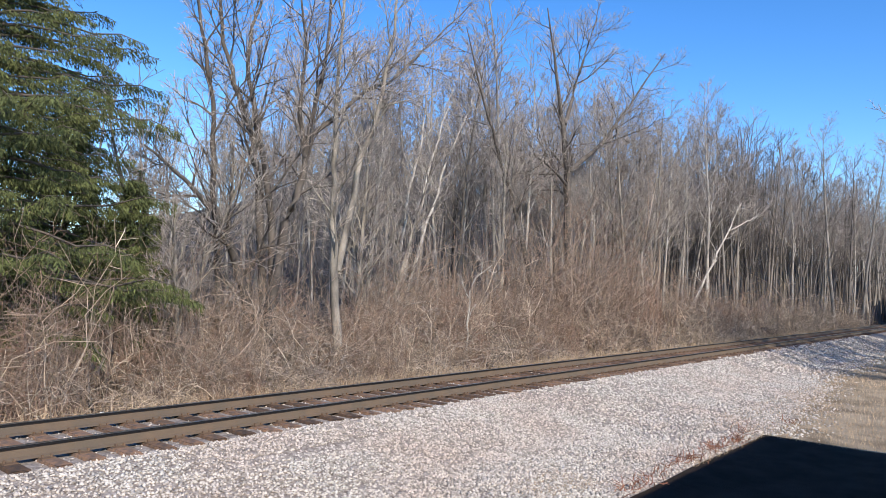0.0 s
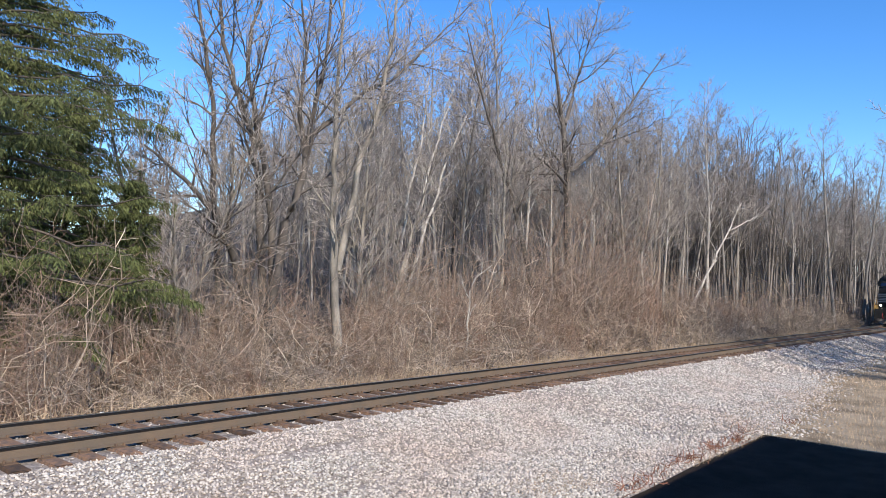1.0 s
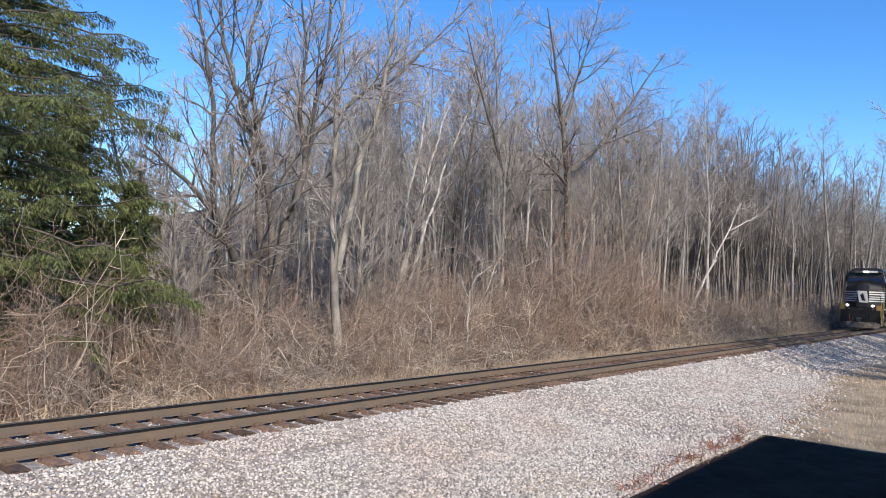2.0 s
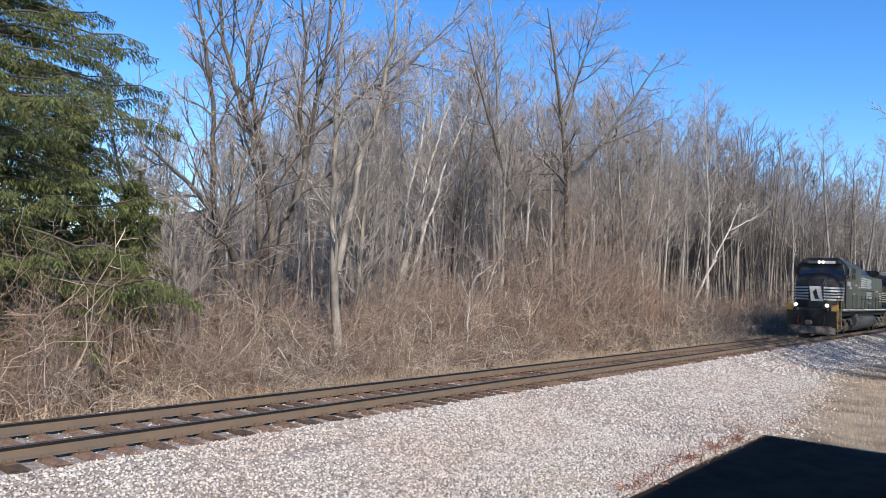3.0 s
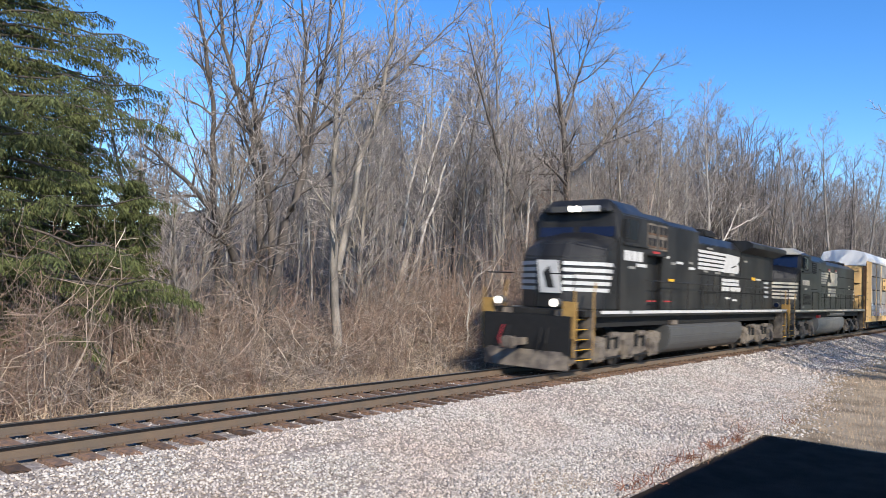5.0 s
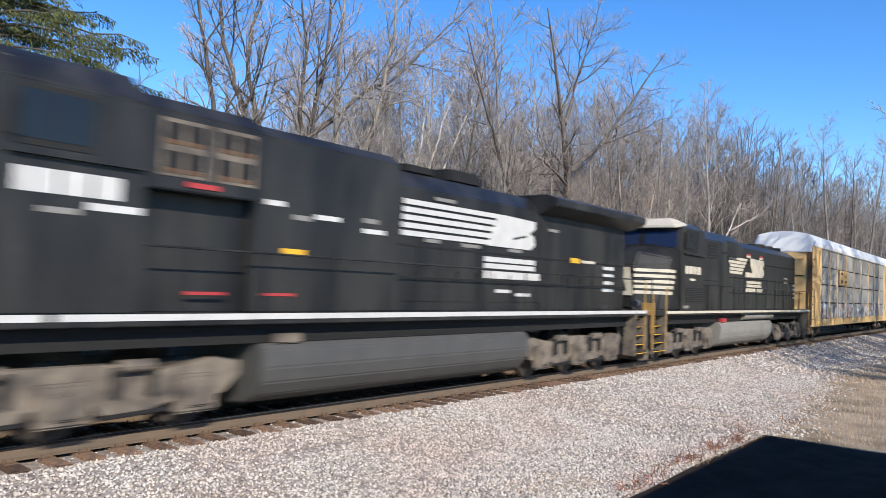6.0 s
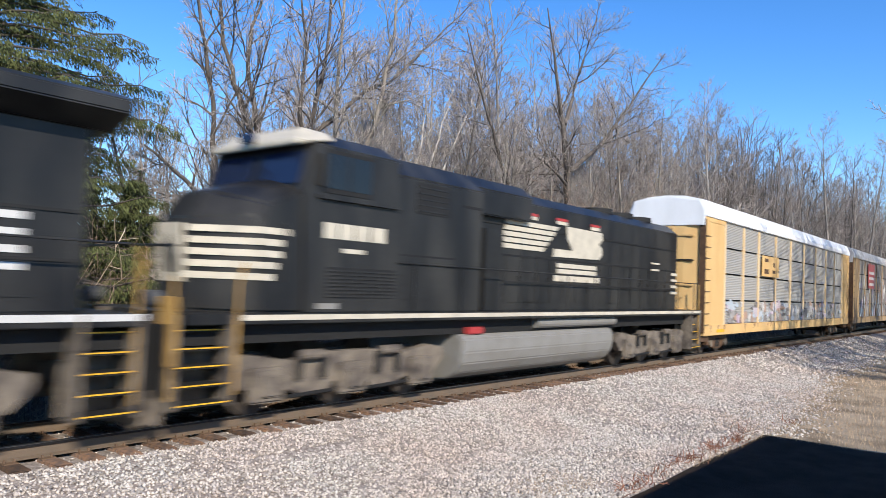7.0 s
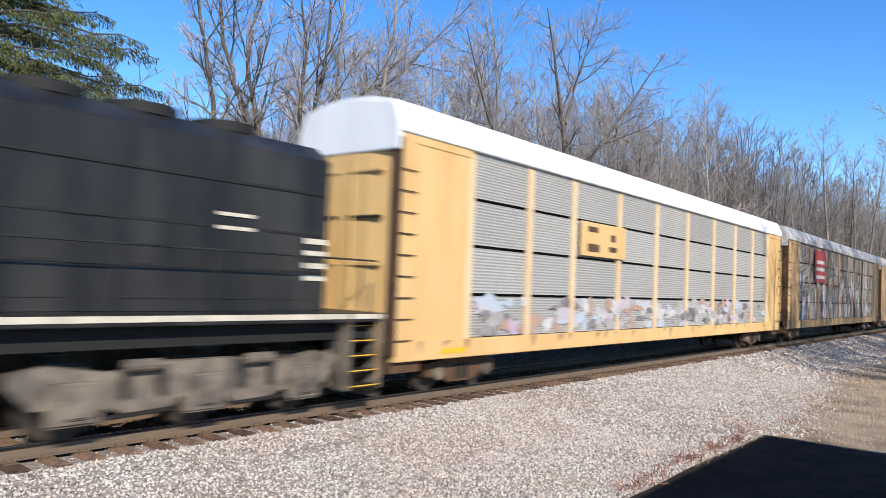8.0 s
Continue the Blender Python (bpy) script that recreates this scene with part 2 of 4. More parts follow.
def build_ground():
    xs = np.concatenate([[-400, -150, -60, -25], np.arange(-10, 17, 1.0), [17.4], np.arange(18, 60, 1.0), np.arange(60, 140, 5), [160, 220, 350, 600]])
    ys = np.concatenate([[-300, -80, -30, -12], np.arange(-5, 4.4, 0.45), [4.69], np.arange(5.1, 24, 0.45), [26, 30, 36, 45, 60, 70, 90, 110, 150, 180, 300, 600]])
    v = [(x, y, ground_z(x, y)) for x in xs for y in ys]
    n = len(ys)
    f = [(i * n + j, (i + 1) * n + j, (i + 1) * n + j + 1, i * n + j + 1) for i in range(len(xs) - 1) for j in range(n - 1)]
    g = raw("ground", v, f, M_SOIL, smooth=True)
    g.data.materials.append(M_BALLAST)
    mid = np.array([(ys[j] + ys[j + 1]) / 2 for i in range(len(xs) - 1) for j in range(n - 1)])
    midx = np.array([(xs[i] + xs[i + 1]) / 2 for i in range(len(xs) - 1) for j in range(n - 1)])
    edge = np.clip(4.4 + (midx - 17) * 0.125, 4.4, 6.4)
    g.data.materials.append(M_SHADE_PATCH)
    idx = ((mid > edge) & (mid < 13.0)).astype(np.int32)
    g.data.materials.append(M_TURF)
    idx[(mid <= edge) & (midx > 14)] = 3
    # Far floor and rise carry the wood's shade in their colour.
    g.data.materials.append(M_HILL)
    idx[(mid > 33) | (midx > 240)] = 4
    # Painted shadow patch, cut to the edges of the roof's cast shadow.
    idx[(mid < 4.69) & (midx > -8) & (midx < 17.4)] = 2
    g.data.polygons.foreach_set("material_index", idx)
    tagged(g, "brown leaf-littered ground with a pale ballast bed", "ground", kind="structure")


build_ground()


def stones():
    """Loose ballast stones: squashed, jittered octahedra, smaller and closer near the track's end of the bed."""
    rng = np.random.default_rng(4)
    pts = []

    def strew(n, x0, x1, y0, y1, s0, s1):
        pts.append(np.column_stack([rng.uniform(x0, x1, n), rng.uniform(y0, y1, n), rng.uniform(s0, s1, n)]))

    strew(42000, 2.2, 15, 4.7, 9.85, 0.017, 0.036)
    strew(25000, 15, 30, 3.4, 9.85, 0.021, 0.044)
    strew(9000, 30, 62, 5.0, 9.9, 0.034, 0.07)
    strew(5200, 1.5, 40, 9.7, 12.6, 0.016, 0.03)
    strew(1500, 1.5, 40, 12.4, 13.3, 0.018, 0.035)
    p = np.concatenate(pts)
    p = p[p[:, 1] > np.where(p[:, 0] < 17.4, 4.7 + np.abs(rng.normal(0, 0.03, len(p))), 4.3 + np.clip((p[:, 0] - 17) * 0.125, 0, 2.0) + rng.normal(0, 0.5, len(p)))]
    z = np.array([ground_z(a, b) for a, b, _ in p])
    base = np.array([(1, 0, 0), (-1, 0, 0), (0, 1, 0), (0, -1, 0), (0, 0, 1), (0, 0, -1)], float)
    n = len(p)
    j = base[None] * rng.uniform(0.65, 1.25, (n, 6, 1)) + rng.normal(0, 0.22, (n, 6, 3))
    a = rng.uniform(0, 6.28, n)
    c, s = np.cos(a)[:, None], np.sin(a)[:, None]
    j = np.stack([j[..., 0] * c - j[..., 1] * s, j[..., 0] * s + j[..., 1] * c, j[..., 2] * 0.75], -1) * p[:, 2][:, None, None]
    v = (j + np.stack([p[:, 0], p[:, 1], z + p[:, 2] * 0.35], -1)[:, None]).reshape(-1, 3)
    tri = np.array([(0, 2, 4), (2, 1, 4), (1, 3, 4), (3, 0, 4), (2, 0, 5), (1, 2, 5), (3, 1, 5), (0, 3, 5)])
    f = (tri[None] + 6 * np.arange(n)[:, None, None]).reshape(-1, 3)
    tagged(raw("ballast_stones", v, f, M_STONE), "loose crushed pinkish grey ballast stones", "gravel", kind="stuff")


stones()


# ---- track ----
def build_track():
    tr = thing("railway_track", "rusty steel railway track on weathered timber ties", "railway track", kind="structure")
    body = [(-0.075, -0.186), (0.075, -0.186), (0.075, -0.172), (0.014, -0.15), (0.012, -0.05), (0.036, -0.036), (0.036, -0.004), (-0.036, -0.004), (-0.036, -0.036), (-0.012, -0.05), (-0.014, -0.15), (-0.075, -0.172)]
    for off in (-0.7525, 0.7525):
        bm = bmesh.new()
        a = [bm.verts.new((-60, YC + off + y, z)) for y, z in body]
        f = bm.faces.new(a)
        r = bmesh.ops.extrude_face_region(bm, geom=[f])
        bmesh.ops.translate(bm, vec=(460, 0, 0), verts=[e for e in r["geom"] if isinstance(e, bmesh.types.BMVert)])
        rail = part("rail", bm, M_RAIL, tr)
        part("rail_head", bx(-60, 400, YC + off - 0.038, YC + off + 0.038, -0.037, -0.005), M_HEADSIDE, rail, "dark rail head")
        part("running_surface", bx(-60, 400, YC + off - 0.036, YC + off + 0.036, -0.005, 0.0), M_RAILTOP, rail, "polished steel running surface")
    rng = random.Random(7)
    forms = []
    for k in range(5):
        bm = bx(-0.115, 0.115, -1.32, 1.32, -0.38, -0.2, 0.012)
        for vtx in bm.verts:
            vtx.co += Vector((rng.uniform(-0.008, 0.008), rng.uniform(-0.03, 0.03), rng.uniform(-0.006, 0.004)))
        forms.append(part("tie", bm, M_TIE, tr))
    pb = bx(-0.09, 0.09, -0.18, 0.18, -0.2, -0.186)
    for sx in (-0.06, 0.06):
        for sy in (-0.1, 0.1):
            bx(sx - 0.012, sx + 0.012, sy - 0.018, sy + 0.018, -0.19, -0.15, bm=pb)
    plate = part("tie_plate", pb, M_PLATE, tr)
    first = set()
    for i in range(190):
        x = -2.0 + i * 0.49 + rng.uniform(-0.03, 0.03)
        k = rng.randrange(5)
        ob = forms[k] if k not in first else new("tie", forms[k].data)
        first.add(k)
        ob.parent = tr
        ob.location = (x, YC + rng.uniform(-0.05, 0.05), 0)
        ob.rotation_euler = (0, 0, rng.uniform(-0.02, 0.02))
        if i < 90:
            for off in (-0.7525, 0.7525):
                q = plate if i == 0 and off < 0 else new("tie_plate", plate.data)
                q.parent = tr
                q.location = (x, YC + off, 0)
    bm = bmesh.new()
    bx(-60, -2.3, YC - 1.3, YC + 1.3, -0.36, -0.2, bm=bm)
    for i in range(150):
        x = 91.3 + i * 0.49
        bx(x - 0.115, x + 0.115, YC - 1.3, YC + 1.3, -0.36, -0.2, bm=bm)
    tagged(part("far_ties", bm, M_TIE, tr), kind="stuff")


build_track()


# ---- train ----
WHEEL_R = 0.53
MOVING = []      # (object, nose position at 0 s)
TURNING = []     # (wheelset, u, z, radius)


def wheelset(parent, u, r):
    bm = rod((0, -0.9, 0), (0, 0.9, 0), 0.09, 10)
    for s in (-1, 1):
        rod((0, s * 0.68, 0), (0, s * 0.70, 0), r + 0.025, 28, bm)
        rod((0, s * 0.70, 0), (0, s * 0.82, 0), r, 28, bm)
        rod((0, s * 0.82, 0), (0, s * 0.86, 0), r * 0.35, 12, bm)
        for k in range(4):
            a = k * math.pi / 2
            rod((math.cos(a) * r * 0.62, s * 0.815, math.sin(a) * r * 0.62), (math.cos(a) * r * 0.62, s * 0.828, math.sin(a) * r * 0.62), r * 0.14, 8, bm)
    w = part("wheelset", bm, M_STEEL, parent)
    w.location = (u, 0, r)
    TURNING.append((w, u, r))


def loco_truck(parent, uc, label):
    """A three-axle truck: two side frames with axle boxes, springs, brake gear."""
    for s in (-1, 1):
        y0, y1 = sorted((s * 1.0, s * 1.2))
        prof = [(-2.75, 0.78), (-2.75, 0.98), (-2.3, 1.06), (-1.4, 0.92), (-0.6, 1.04), (0.6, 1.04), (1.4, 0.92), (2.3, 1.06), (2.75, 0.98), (2.75, 0.78), (2.45, 0.5), (1.5, 0.44), (1.2, 0.34), (0.55, 0.34), (0.4, 0.5), (-0.4, 0.5), (-0.55, 0.34), (-1.2, 0.34), (-1.5, 0.44), (-2.45, 0.5)]
        f = part("truck_side_frame", extrude_y([(uc + a, z) for a, z in prof], y0, y1), M_TRUCK, parent)
        for k in (-1.95, 0.0, 1.95):
            bm = bx(uc + k - 0.34, uc + k + 0.34, *sorted((s * 1.16, s * 1.33)), 0.26, 0.84, 0.04)
            bx(uc + k - 0.2, uc + k + 0.2, *sorted((s * 1.3, s * 1.39)), 0.36, 0.72, 0.03, bm)
            part("axle_box", bm, M_TRUCK, f)
        for k in (-1.25, -0.7, 0.7, 1.25):
            part("spring", rod((uc + k, s * 1.24, 0.6), (uc + k, s * 1.24, 1.0), 0.07, 10), M_DARK, f)
        for k in (-1.0, 1.0):
            part("brake_cylinder", rod((uc + k - 0.28, s * 1.28, 1.02), (uc + k + 0.22, s * 1.28, 1.02), 0.09, 12), M_TRUCK, f)
            part("brake_rod", rod((uc + k - 0.55, s * 1.27, 0.32), (uc + k + 0.55, s * 1.27, 0.36), 0.035, 6), M_DARK, f)
    for k in (-1.95, 0.0, 1.95):
        wheelset(parent, uc + k, WHEEL_R)


def steps(parent, u0, u1, s):
    """A corner stairwell of four yellow-edged treads between two side plates."""
    y0, y1 = s * 1.12, s * 1.52
    for k in range(5):
        z = 0.42 + k * 0.27
        d = 0.055 * k
        t = part("step", bx(u0, u1, *sorted((y0 - s * d, y1 - s * d)), z - 0.04, z), M_DARK, parent)
        part("step_edge", bx(u0 + 0.02, u1 - 0.02, *sorted((y1 - s * d, y1 - s * d + s * 0.012)), z - 0.014, z + 0.006), M_YEL, t, "yellow step edge")
    part("stair_back", bx(u0, u1, *sorted((y0 - s * 0.26, y0 - s * 0.22)), 0.34, 1.74), M_TRUCK, parent)
    part("stair_plate", bx(u0 - 0.05, u0, *sorted((y0, y1 + s * 0.0)), 0.34, 1.74), M_TRUCK, parent)
    part("stair_plate", bx(u1, u1 + 0.05, *sorted((y0, y1 + s * 0.0)), 0.34, 1.74), M_TRUCK, parent)


def handrail(parent, pts, r, material, name="handrail"):
    bm = bmesh.new()
    for a, b in zip(pts, pts[1:]):
        rod(a, b, r, 6, bm)
    part(name, bm, material, parent)


def bars(parent, name, u0, u1, y, zs, material, slant=0.0, thick=0.008, label=""):
    """Painted bars on a side wall: each (z0, z1), slanted at both ends."""
    s = -1 if y < 0 else 1
    for z0, z1 in zs:
        part(name, extrude_y([(u0 + slant * z0, z0), (u1 + slant * z0, z0), (u1 + slant * z1, z1), (u0 + slant * z1, z1)], y, y + s * thick), material, parent, label)


def coupler(parent, u, d):
    bm = bx(u - 0.45, u + 0.45, -0.09, 0.09, 0.74, 0.94, 0.02)
    bx(u + d * 0.45 - 0.16, u + d * 0.45 + 0.16, -0.17, 0.15, 0.68, 1.0, 0.04, bm)
    part("coupler", bm, M_TRUCK, parent)


def locomotive(label, at, kind):
    """A six-axle wide-cab road locomotive; u = 0 at the cab front, +u to its rear, near side is -y."""
    ge = kind == 1
    W = M_WHITE if ge else M_CREAM
    L = thing("locomotive", label, "locomotive", "train")
    rear = 19.4 if ge else 19.0
    hood_end = 18.75 if ge else 17.95
    # frame and deck
    part("frame", bx(-2.3, rear, -1.2, 1.2, 1.25, 1.6), M_DARK, L)
    part("deck", bx(-2.35, rear, -1.5, 1.5, 1.58, 1.745, 0.01), M_BLACK, L)
    for s in (-1, 1):
        ends = ((-1.35, 1.05), (1.2, rear)) if ge else ((-1.35, rear),)
        for a, b in ends:
            part("deck_stripe", bx(a, b, *sorted((s * 1.5, s * 1.512)), 1.66 if ge else 1.64, 1.755 if ge else 1.73), W, L, "white deck edge stripe")
    # nose, with a ridge down its middle
    nose = []
    for y in (-1.42, 1.42):
        nose += [(-1.0, y, 1.745), (-1.0, y, 3.25), (-0.85, y, 3.45), (0.2, y, 3.85), (0.2, y, 1.745)]
    for y in (-0.45, 0.45):
        nose += [(-1.75, y, 1.745), (-1.7, y, 3.2), (-1.4, y, 3.62), (0.2, y, 4.02)]
    part("nose", hull(nose, 0.05), M_BLACK, L)
    # nose stripes run round the front
    zs = [(2.22 + k * 0.19, 2.33 + k * 0.19) for k in range(5)]
    for s in (-1, 1):
        for z0, z1 in zs:
            p0, p1, p2 = Vector((-1.76, s * 0.45)), Vector((-1.01, s * 1.425)), Vector((-0.75 + (z0 - 2.22) * 0.4, s * 1.425))
            off = 0.014
            n1 = Vector((-(p1 - p0).y * s, (p1 - p0).x * s)).normalized()
            n1 = n1 if n1.x < 0 else -n1
            a, b = p0 + n1 * off, p1 + n1 * off
            part("nose_stripe", hull([(q.x + dx, q.y, z) for q in (a, b) for z in (z0, z1) for dx in (0, 0.012)]), W, L, "white nose stripe")
            part("nose_stripe", bx(-1.0, p2.x, *sorted((s * 1.42, s * 1.432)), z0, z1), W, L, "white nose stripe")
    part("nose_emblem", hull([(-1.782, y, z) for y, z in ((-0.42, 2.15), (0.28, 2.15), (0.42, 3.12), (-0.28, 3.12))] + [(-1.74, y, z) for y, z in ((-0.42, 2.15), (0.28, 2.15), (0.42, 3.12), (-0.28, 3.12))]), W, L, "white slanted emblem")
    part("nose_emblem_mark", hull([(x, y, z) for x in (-1.79, -1.78) for y, z in ((-0.2, 2.3), (0.05, 2.3), (0.2, 2.75), (0.0, 2.95))]), M_BLACK, L, "black horse-shaped patch")
    # cab
    ct = 4.86 if ge else 4.72
    cab = [(-0.25, y, 3.75) for y in (-1.48, 1.48)] + [(0.0, y, 4.45) for y in (-1.48, 1.48)] + [(0.1, y, ct) for y in (-0.95, 0.95)] + [(0.0, y, ct - 0.15) for y in (-1.2, 1.2)]
    cab += [(2.3, y, z) for y in (-1.48, 1.48) for z in (1.745, 4.45)] + [(2.3, y, ct) for y in (-0.95, 0.95)] + [(-0.1, y, 1.745) for y in (-1.48, 1.48)]
    part("cab", hull(cab, 0.03), M_BLACK, L)
    for y0, y1 in ((-1.3, -0.12), (0.12, 1.3)):
        part("windshield", hull([(-0.235 + dx, y, 3.83) for y in (y0, y1) for dx in (-0.02, 0.03)] + [(-0.03 + dx, y, 4.4) for y in (y0, y1) for dx in (-0.02, 0.03)]), M_GLASS, L, "dark blue-tinted windshield")
    if not ge:
        part("roof_cap", hull([(-0.3, y, z) for y in (-1.25, 1.25) for z in (4.42, 4.5)] + [(0.05, y, ct + 0.03) for y in (-1.0, 1.0)] + [(0.75, y, ct + 0.02) for y in (-1.0, 1.0)] + [(0.5, y, 4.55) for y in (-1.49, 1.49)] + [(-0.15, y, 4.46) for y in (-1.49, 1.49)], 0.02), W, L, "white front edge of the cab roof")
    else:
        part("roof_visor", hull([(-0.35, y, z) for y in (-1.1, 1.1) for z in (4.5, 4.56)] + [(0.1, y, ct) for y in (-1.0, 1.0)] + [(0.2, y, 4.5) for y in (-1.3, 1.3)], 0.02), M_BLACK, L)
        part("number_board", bx(-0.375, -0.35, -0.85, -0.22, 4.5, 4.66), W, L, "white number board")
        part("number_board", bx(-0.375, -0.35, 0.22, 0.85, 4.5, 4.66), M_TANK, L)
    for y in (-0.11, 0.11):
        part("headlight", rod((-0.42, y, 4.58), (-0.34, y, 4.58), 0.085, 14), M_LAMP if ge else M_GLASS, L, "round roof headlight")
    for s in (-1, 1):
        wf = part("window_frame", bx(0.28, 1.55, *sorted((s * 1.475, s * 1.492)), 3.72, 4.4, 0.005), M_DARK, L)
        for a, b in ((0.34, 0.9), (0.96, 1.5)):
            part("window_pane", bx(a, b, *sorted((s * 1.485, s * 1.498)), 3.8, 4.34), M_PANE, wf)
        part("mirror", bx(0.1, 0.2, *sorted((s * 1.5, s * 1.62)), 3.8, 4.3, 0.01), M_BLACK, L)
        z0 = 3.22 if ge else 3.0
        for k in range(4):
            bars(L, "cab_number", 0.32 + k * 0.42, 0.68 + k * 0.42, s * 1.48, [(z0, z0 + 0.27)], W, label="white number bar")
        bars(L, "cab_lettering", 0.85, 1.4, s * 1.48, [(z0 - 0.24, z0 - 0.16)], W if not ge else M_TANK2)
        if ge:
            bars(L, "cab_lettering", 1.5, 2.25, s * 1.48, [(z0 - 0.16, z0 - 0.06)], W)
        part("grab_iron", rod((-0.6, s * 1.5, 2.2), (-0.6, s * 1.5, 3.2), 0.018, 6), M_BLACK, L)
        part("cab_ledge", bx(0.1, 2.3, *sorted((s * 1.48, s * 1.56)), 3.62, 3.68), M_BLACK, L)
        if not ge:
            sl = part("louvre_panel", bx(0.45, 2.25, *sorted((s * 1.475, s * 1.486)), 1.95, 2.5), M_DARK, L)
            for k in range(8):
                part("louvre_slat", bx(0.45, 2.25, *sorted((s * 1.48, s * 1.497)), 1.97 + k * 0.065, 2.0 + k * 0.065), M_BLACK, sl)
    # the wide cab stands tall and set back: raise and draw in all that is forward of the hood
    for ob in L.children_recursive:
        if not ob.data:
            continue
        for vtx in ob.data.vertices:
            u, z = vtx.co.x, vtx.co.z
            if u < 2.31:
                vtx.co.x += (0.5 if ge else 0.15) * min(1.0, max(0.0, (1.0 - u) / 1.2))
                if z > 1.8:
                    vtx.co.z += 0.06 if z < 3.2 else 0.06 + (z - 3.2) * 0.14
    # hood
    HW = 0.95
    if ge:
        part("hood", extrude_x([(-HW, 1.745), (HW, 1.745), (HW, 4.35), (0.6, 4.72), (-0.6, 4.72), (-HW, 4.35)], 2.32, 13.6, 0.02), M_BLACK, L)
        part("blower_housing", extrude_x([(-1.35, 3.55), (1.35, 3.55), (1.35, 4.7), (1.1, 4.93), (-1.1, 4.93), (-1.35, 4.7)], 2.32, 4.3, 0.02), M_BLACK, L)
        part("equipment_cabinet", extrude_x([(-1.12, 1.75), (1.12, 1.75), (1.12, 4.7), (0.9, 4.9), (-0.9, 4.9), (-1.12, 4.7)], 4.34, 7.9, 0.02), M_BLACK, L)
        part("radiator_section", extrude_x([(-HW, 1.745), (HW, 1.745), (HW, 4.3), (-HW, 4.3)], 13.62, hood_end, 0.02), M_BLACK, L)
        part("radiator_overhang", extrude_x([(-1.0, 4.28), (1.0, 4.28), (1.5, 4.5), (1.5, 4.68), (1.2, 4.8), (-1.2, 4.8), (-1.5, 4.68), (-1.5, 4.5)], 13.5, hood_end + 0.35, 0.02), M_BLACK, L)
        part("exhaust_housing", bx(10.2, 11.6, -0.5, 0.5, 4.7, 5.05, 0.08), M_DARK, L)
        part("roof_silencer", bx(8.6, 9.6, -0.6, 0.6, 4.7, 4.92, 0.06), M_DARK, L)
        for s in (-1, 1):
            for k in range(2):
                g = part("intake_grille", bx(2.55 + k * 0.9, 3.3 + k * 0.9, *sorted((s * 1.345, s * 1.36)), 3.75, 4.6), M_TRUCK, L, "dusty intake panel")
                for a in (0.06, 0.42):
                    for z in (3.8, 4.22):
                        o = part("grille_opening", bx(2.55 + k * 0.9 + a, 2.83 + k * 0.9 + a, *sorted((s * 1.36, s * 1.366)), z, z + 0.32), M_DARK, g)
                        part("grille_rim", bx(2.55 + k * 0.9 + a, 2.83 + k * 0.9 + a, *sorted((s * 1.366, s * 1.37)), z, z + 0.07), M_BROWN, o)
            part("warning_mark", bx(3.0, 3.55, *sorted((s * 1.36, s * 1.37)), 3.62, 3.7), M_REDMARK, L)
    else:
        part("hood", extrude_x([(-HW, 1.745), (HW, 1.745), (HW, 4.5), (0.55, 4.8), (-0.55, 4.8), (-HW, 4.5)], 2.32, hood_end, 0.02), M_BLACK, L)
        part("electrical_section", extrude_x([(-1.4, 1.745), (1.4, 1.745), (1.4, 4.45), (0.95, 4.86), (-0.95, 4.86), (-1.4, 4.45)], 2.32, 5.2, 0.03), M_BLACK, L)
        part("brake_blister", extrude_x([(-1.15, 4.0), (1.15, 4.0), (1.15, 4.6), (0.8, 4.9), (-0.8, 4.9), (-1.15, 4.6)], 5.22, 7.7, 0.03), M_BLACK, L)
        for s in (-1, 1):
            part("side_groove", bx(4.5, 5.15, *sorted((s * 1.4, s * 1.406)), 4.02, 4.08), M_DARK, L)
            part("side_groove", bx(2.5, 4.2, *sorted((s * 1.4, s * 1.406)), 2.86, 2.9), M_DARK, L)
            part("access_panel", bx(2.6, 3.7, *sorted((s * 1.4, s * 1.41)), 2.0, 2.7, 0.004), M_BLACK, L)
        for k in range(3):
            part("radiator_fan", rod((13.2 + k * 1.5, 0, 4.78), (13.2 + k * 1.5, 0, 4.95), 0.62, 20), M_DARK, L)
        for s in (-1, 1):
            gr = part("intake_grille", bx(2.9, 3.95, *sorted((s * 1.4, s * 1.412)), 3.75, 4.38), M_DARK, L)
            for k in range(5):
                part("grille_slat", bx(2.92, 3.93, *sorted((s * 1.412, s * 1.422)), 3.8 + k * 0.12, 3.83 + k * 0.12), M_BLACK, gr)
            part("door_recess", bx(5.25, 5.7, *sorted((s * 0.95, s * 0.962)), 2.0, 3.9), M_DARK, L)
            part("equipment_cabinet", bx(5.75, 6.5, *sorted((s * 0.95, s * 1.1)), 1.75, 3.7, 0.02), M_BLACK, L)
    # hood doors: seams, latches
    for s in (-1, 1):
        u = 8.0 if ge else 6.8
        while u < hood_end - 0.7:
            if not (13.2 < u < 14.0):
                d = part("hood_door", bx(u, u + 0.68, *sorted((s * HW, s * (HW + 0.014))), 1.95, 3.2, 0.004), M_BLACK, L)
                part("latch", bx(u + 0.6, u + 0.64, *sorted((s * (HW + 0.014), s * (HW + 0.03))), 2.5, 2.62), M_DARK, d)
            u += 0.72
        for z in ((3.1, 2.43) if ge else (3.85, 3.1, 2.43)):
            part("hood_seam", bx(5.3 if not ge else 8.0, hood_end - 0.1, *sorted((s * HW, s * (HW + 0.026))), z, z + 0.045), M_DARK, L)
        yy = s * (HW + 0.02)
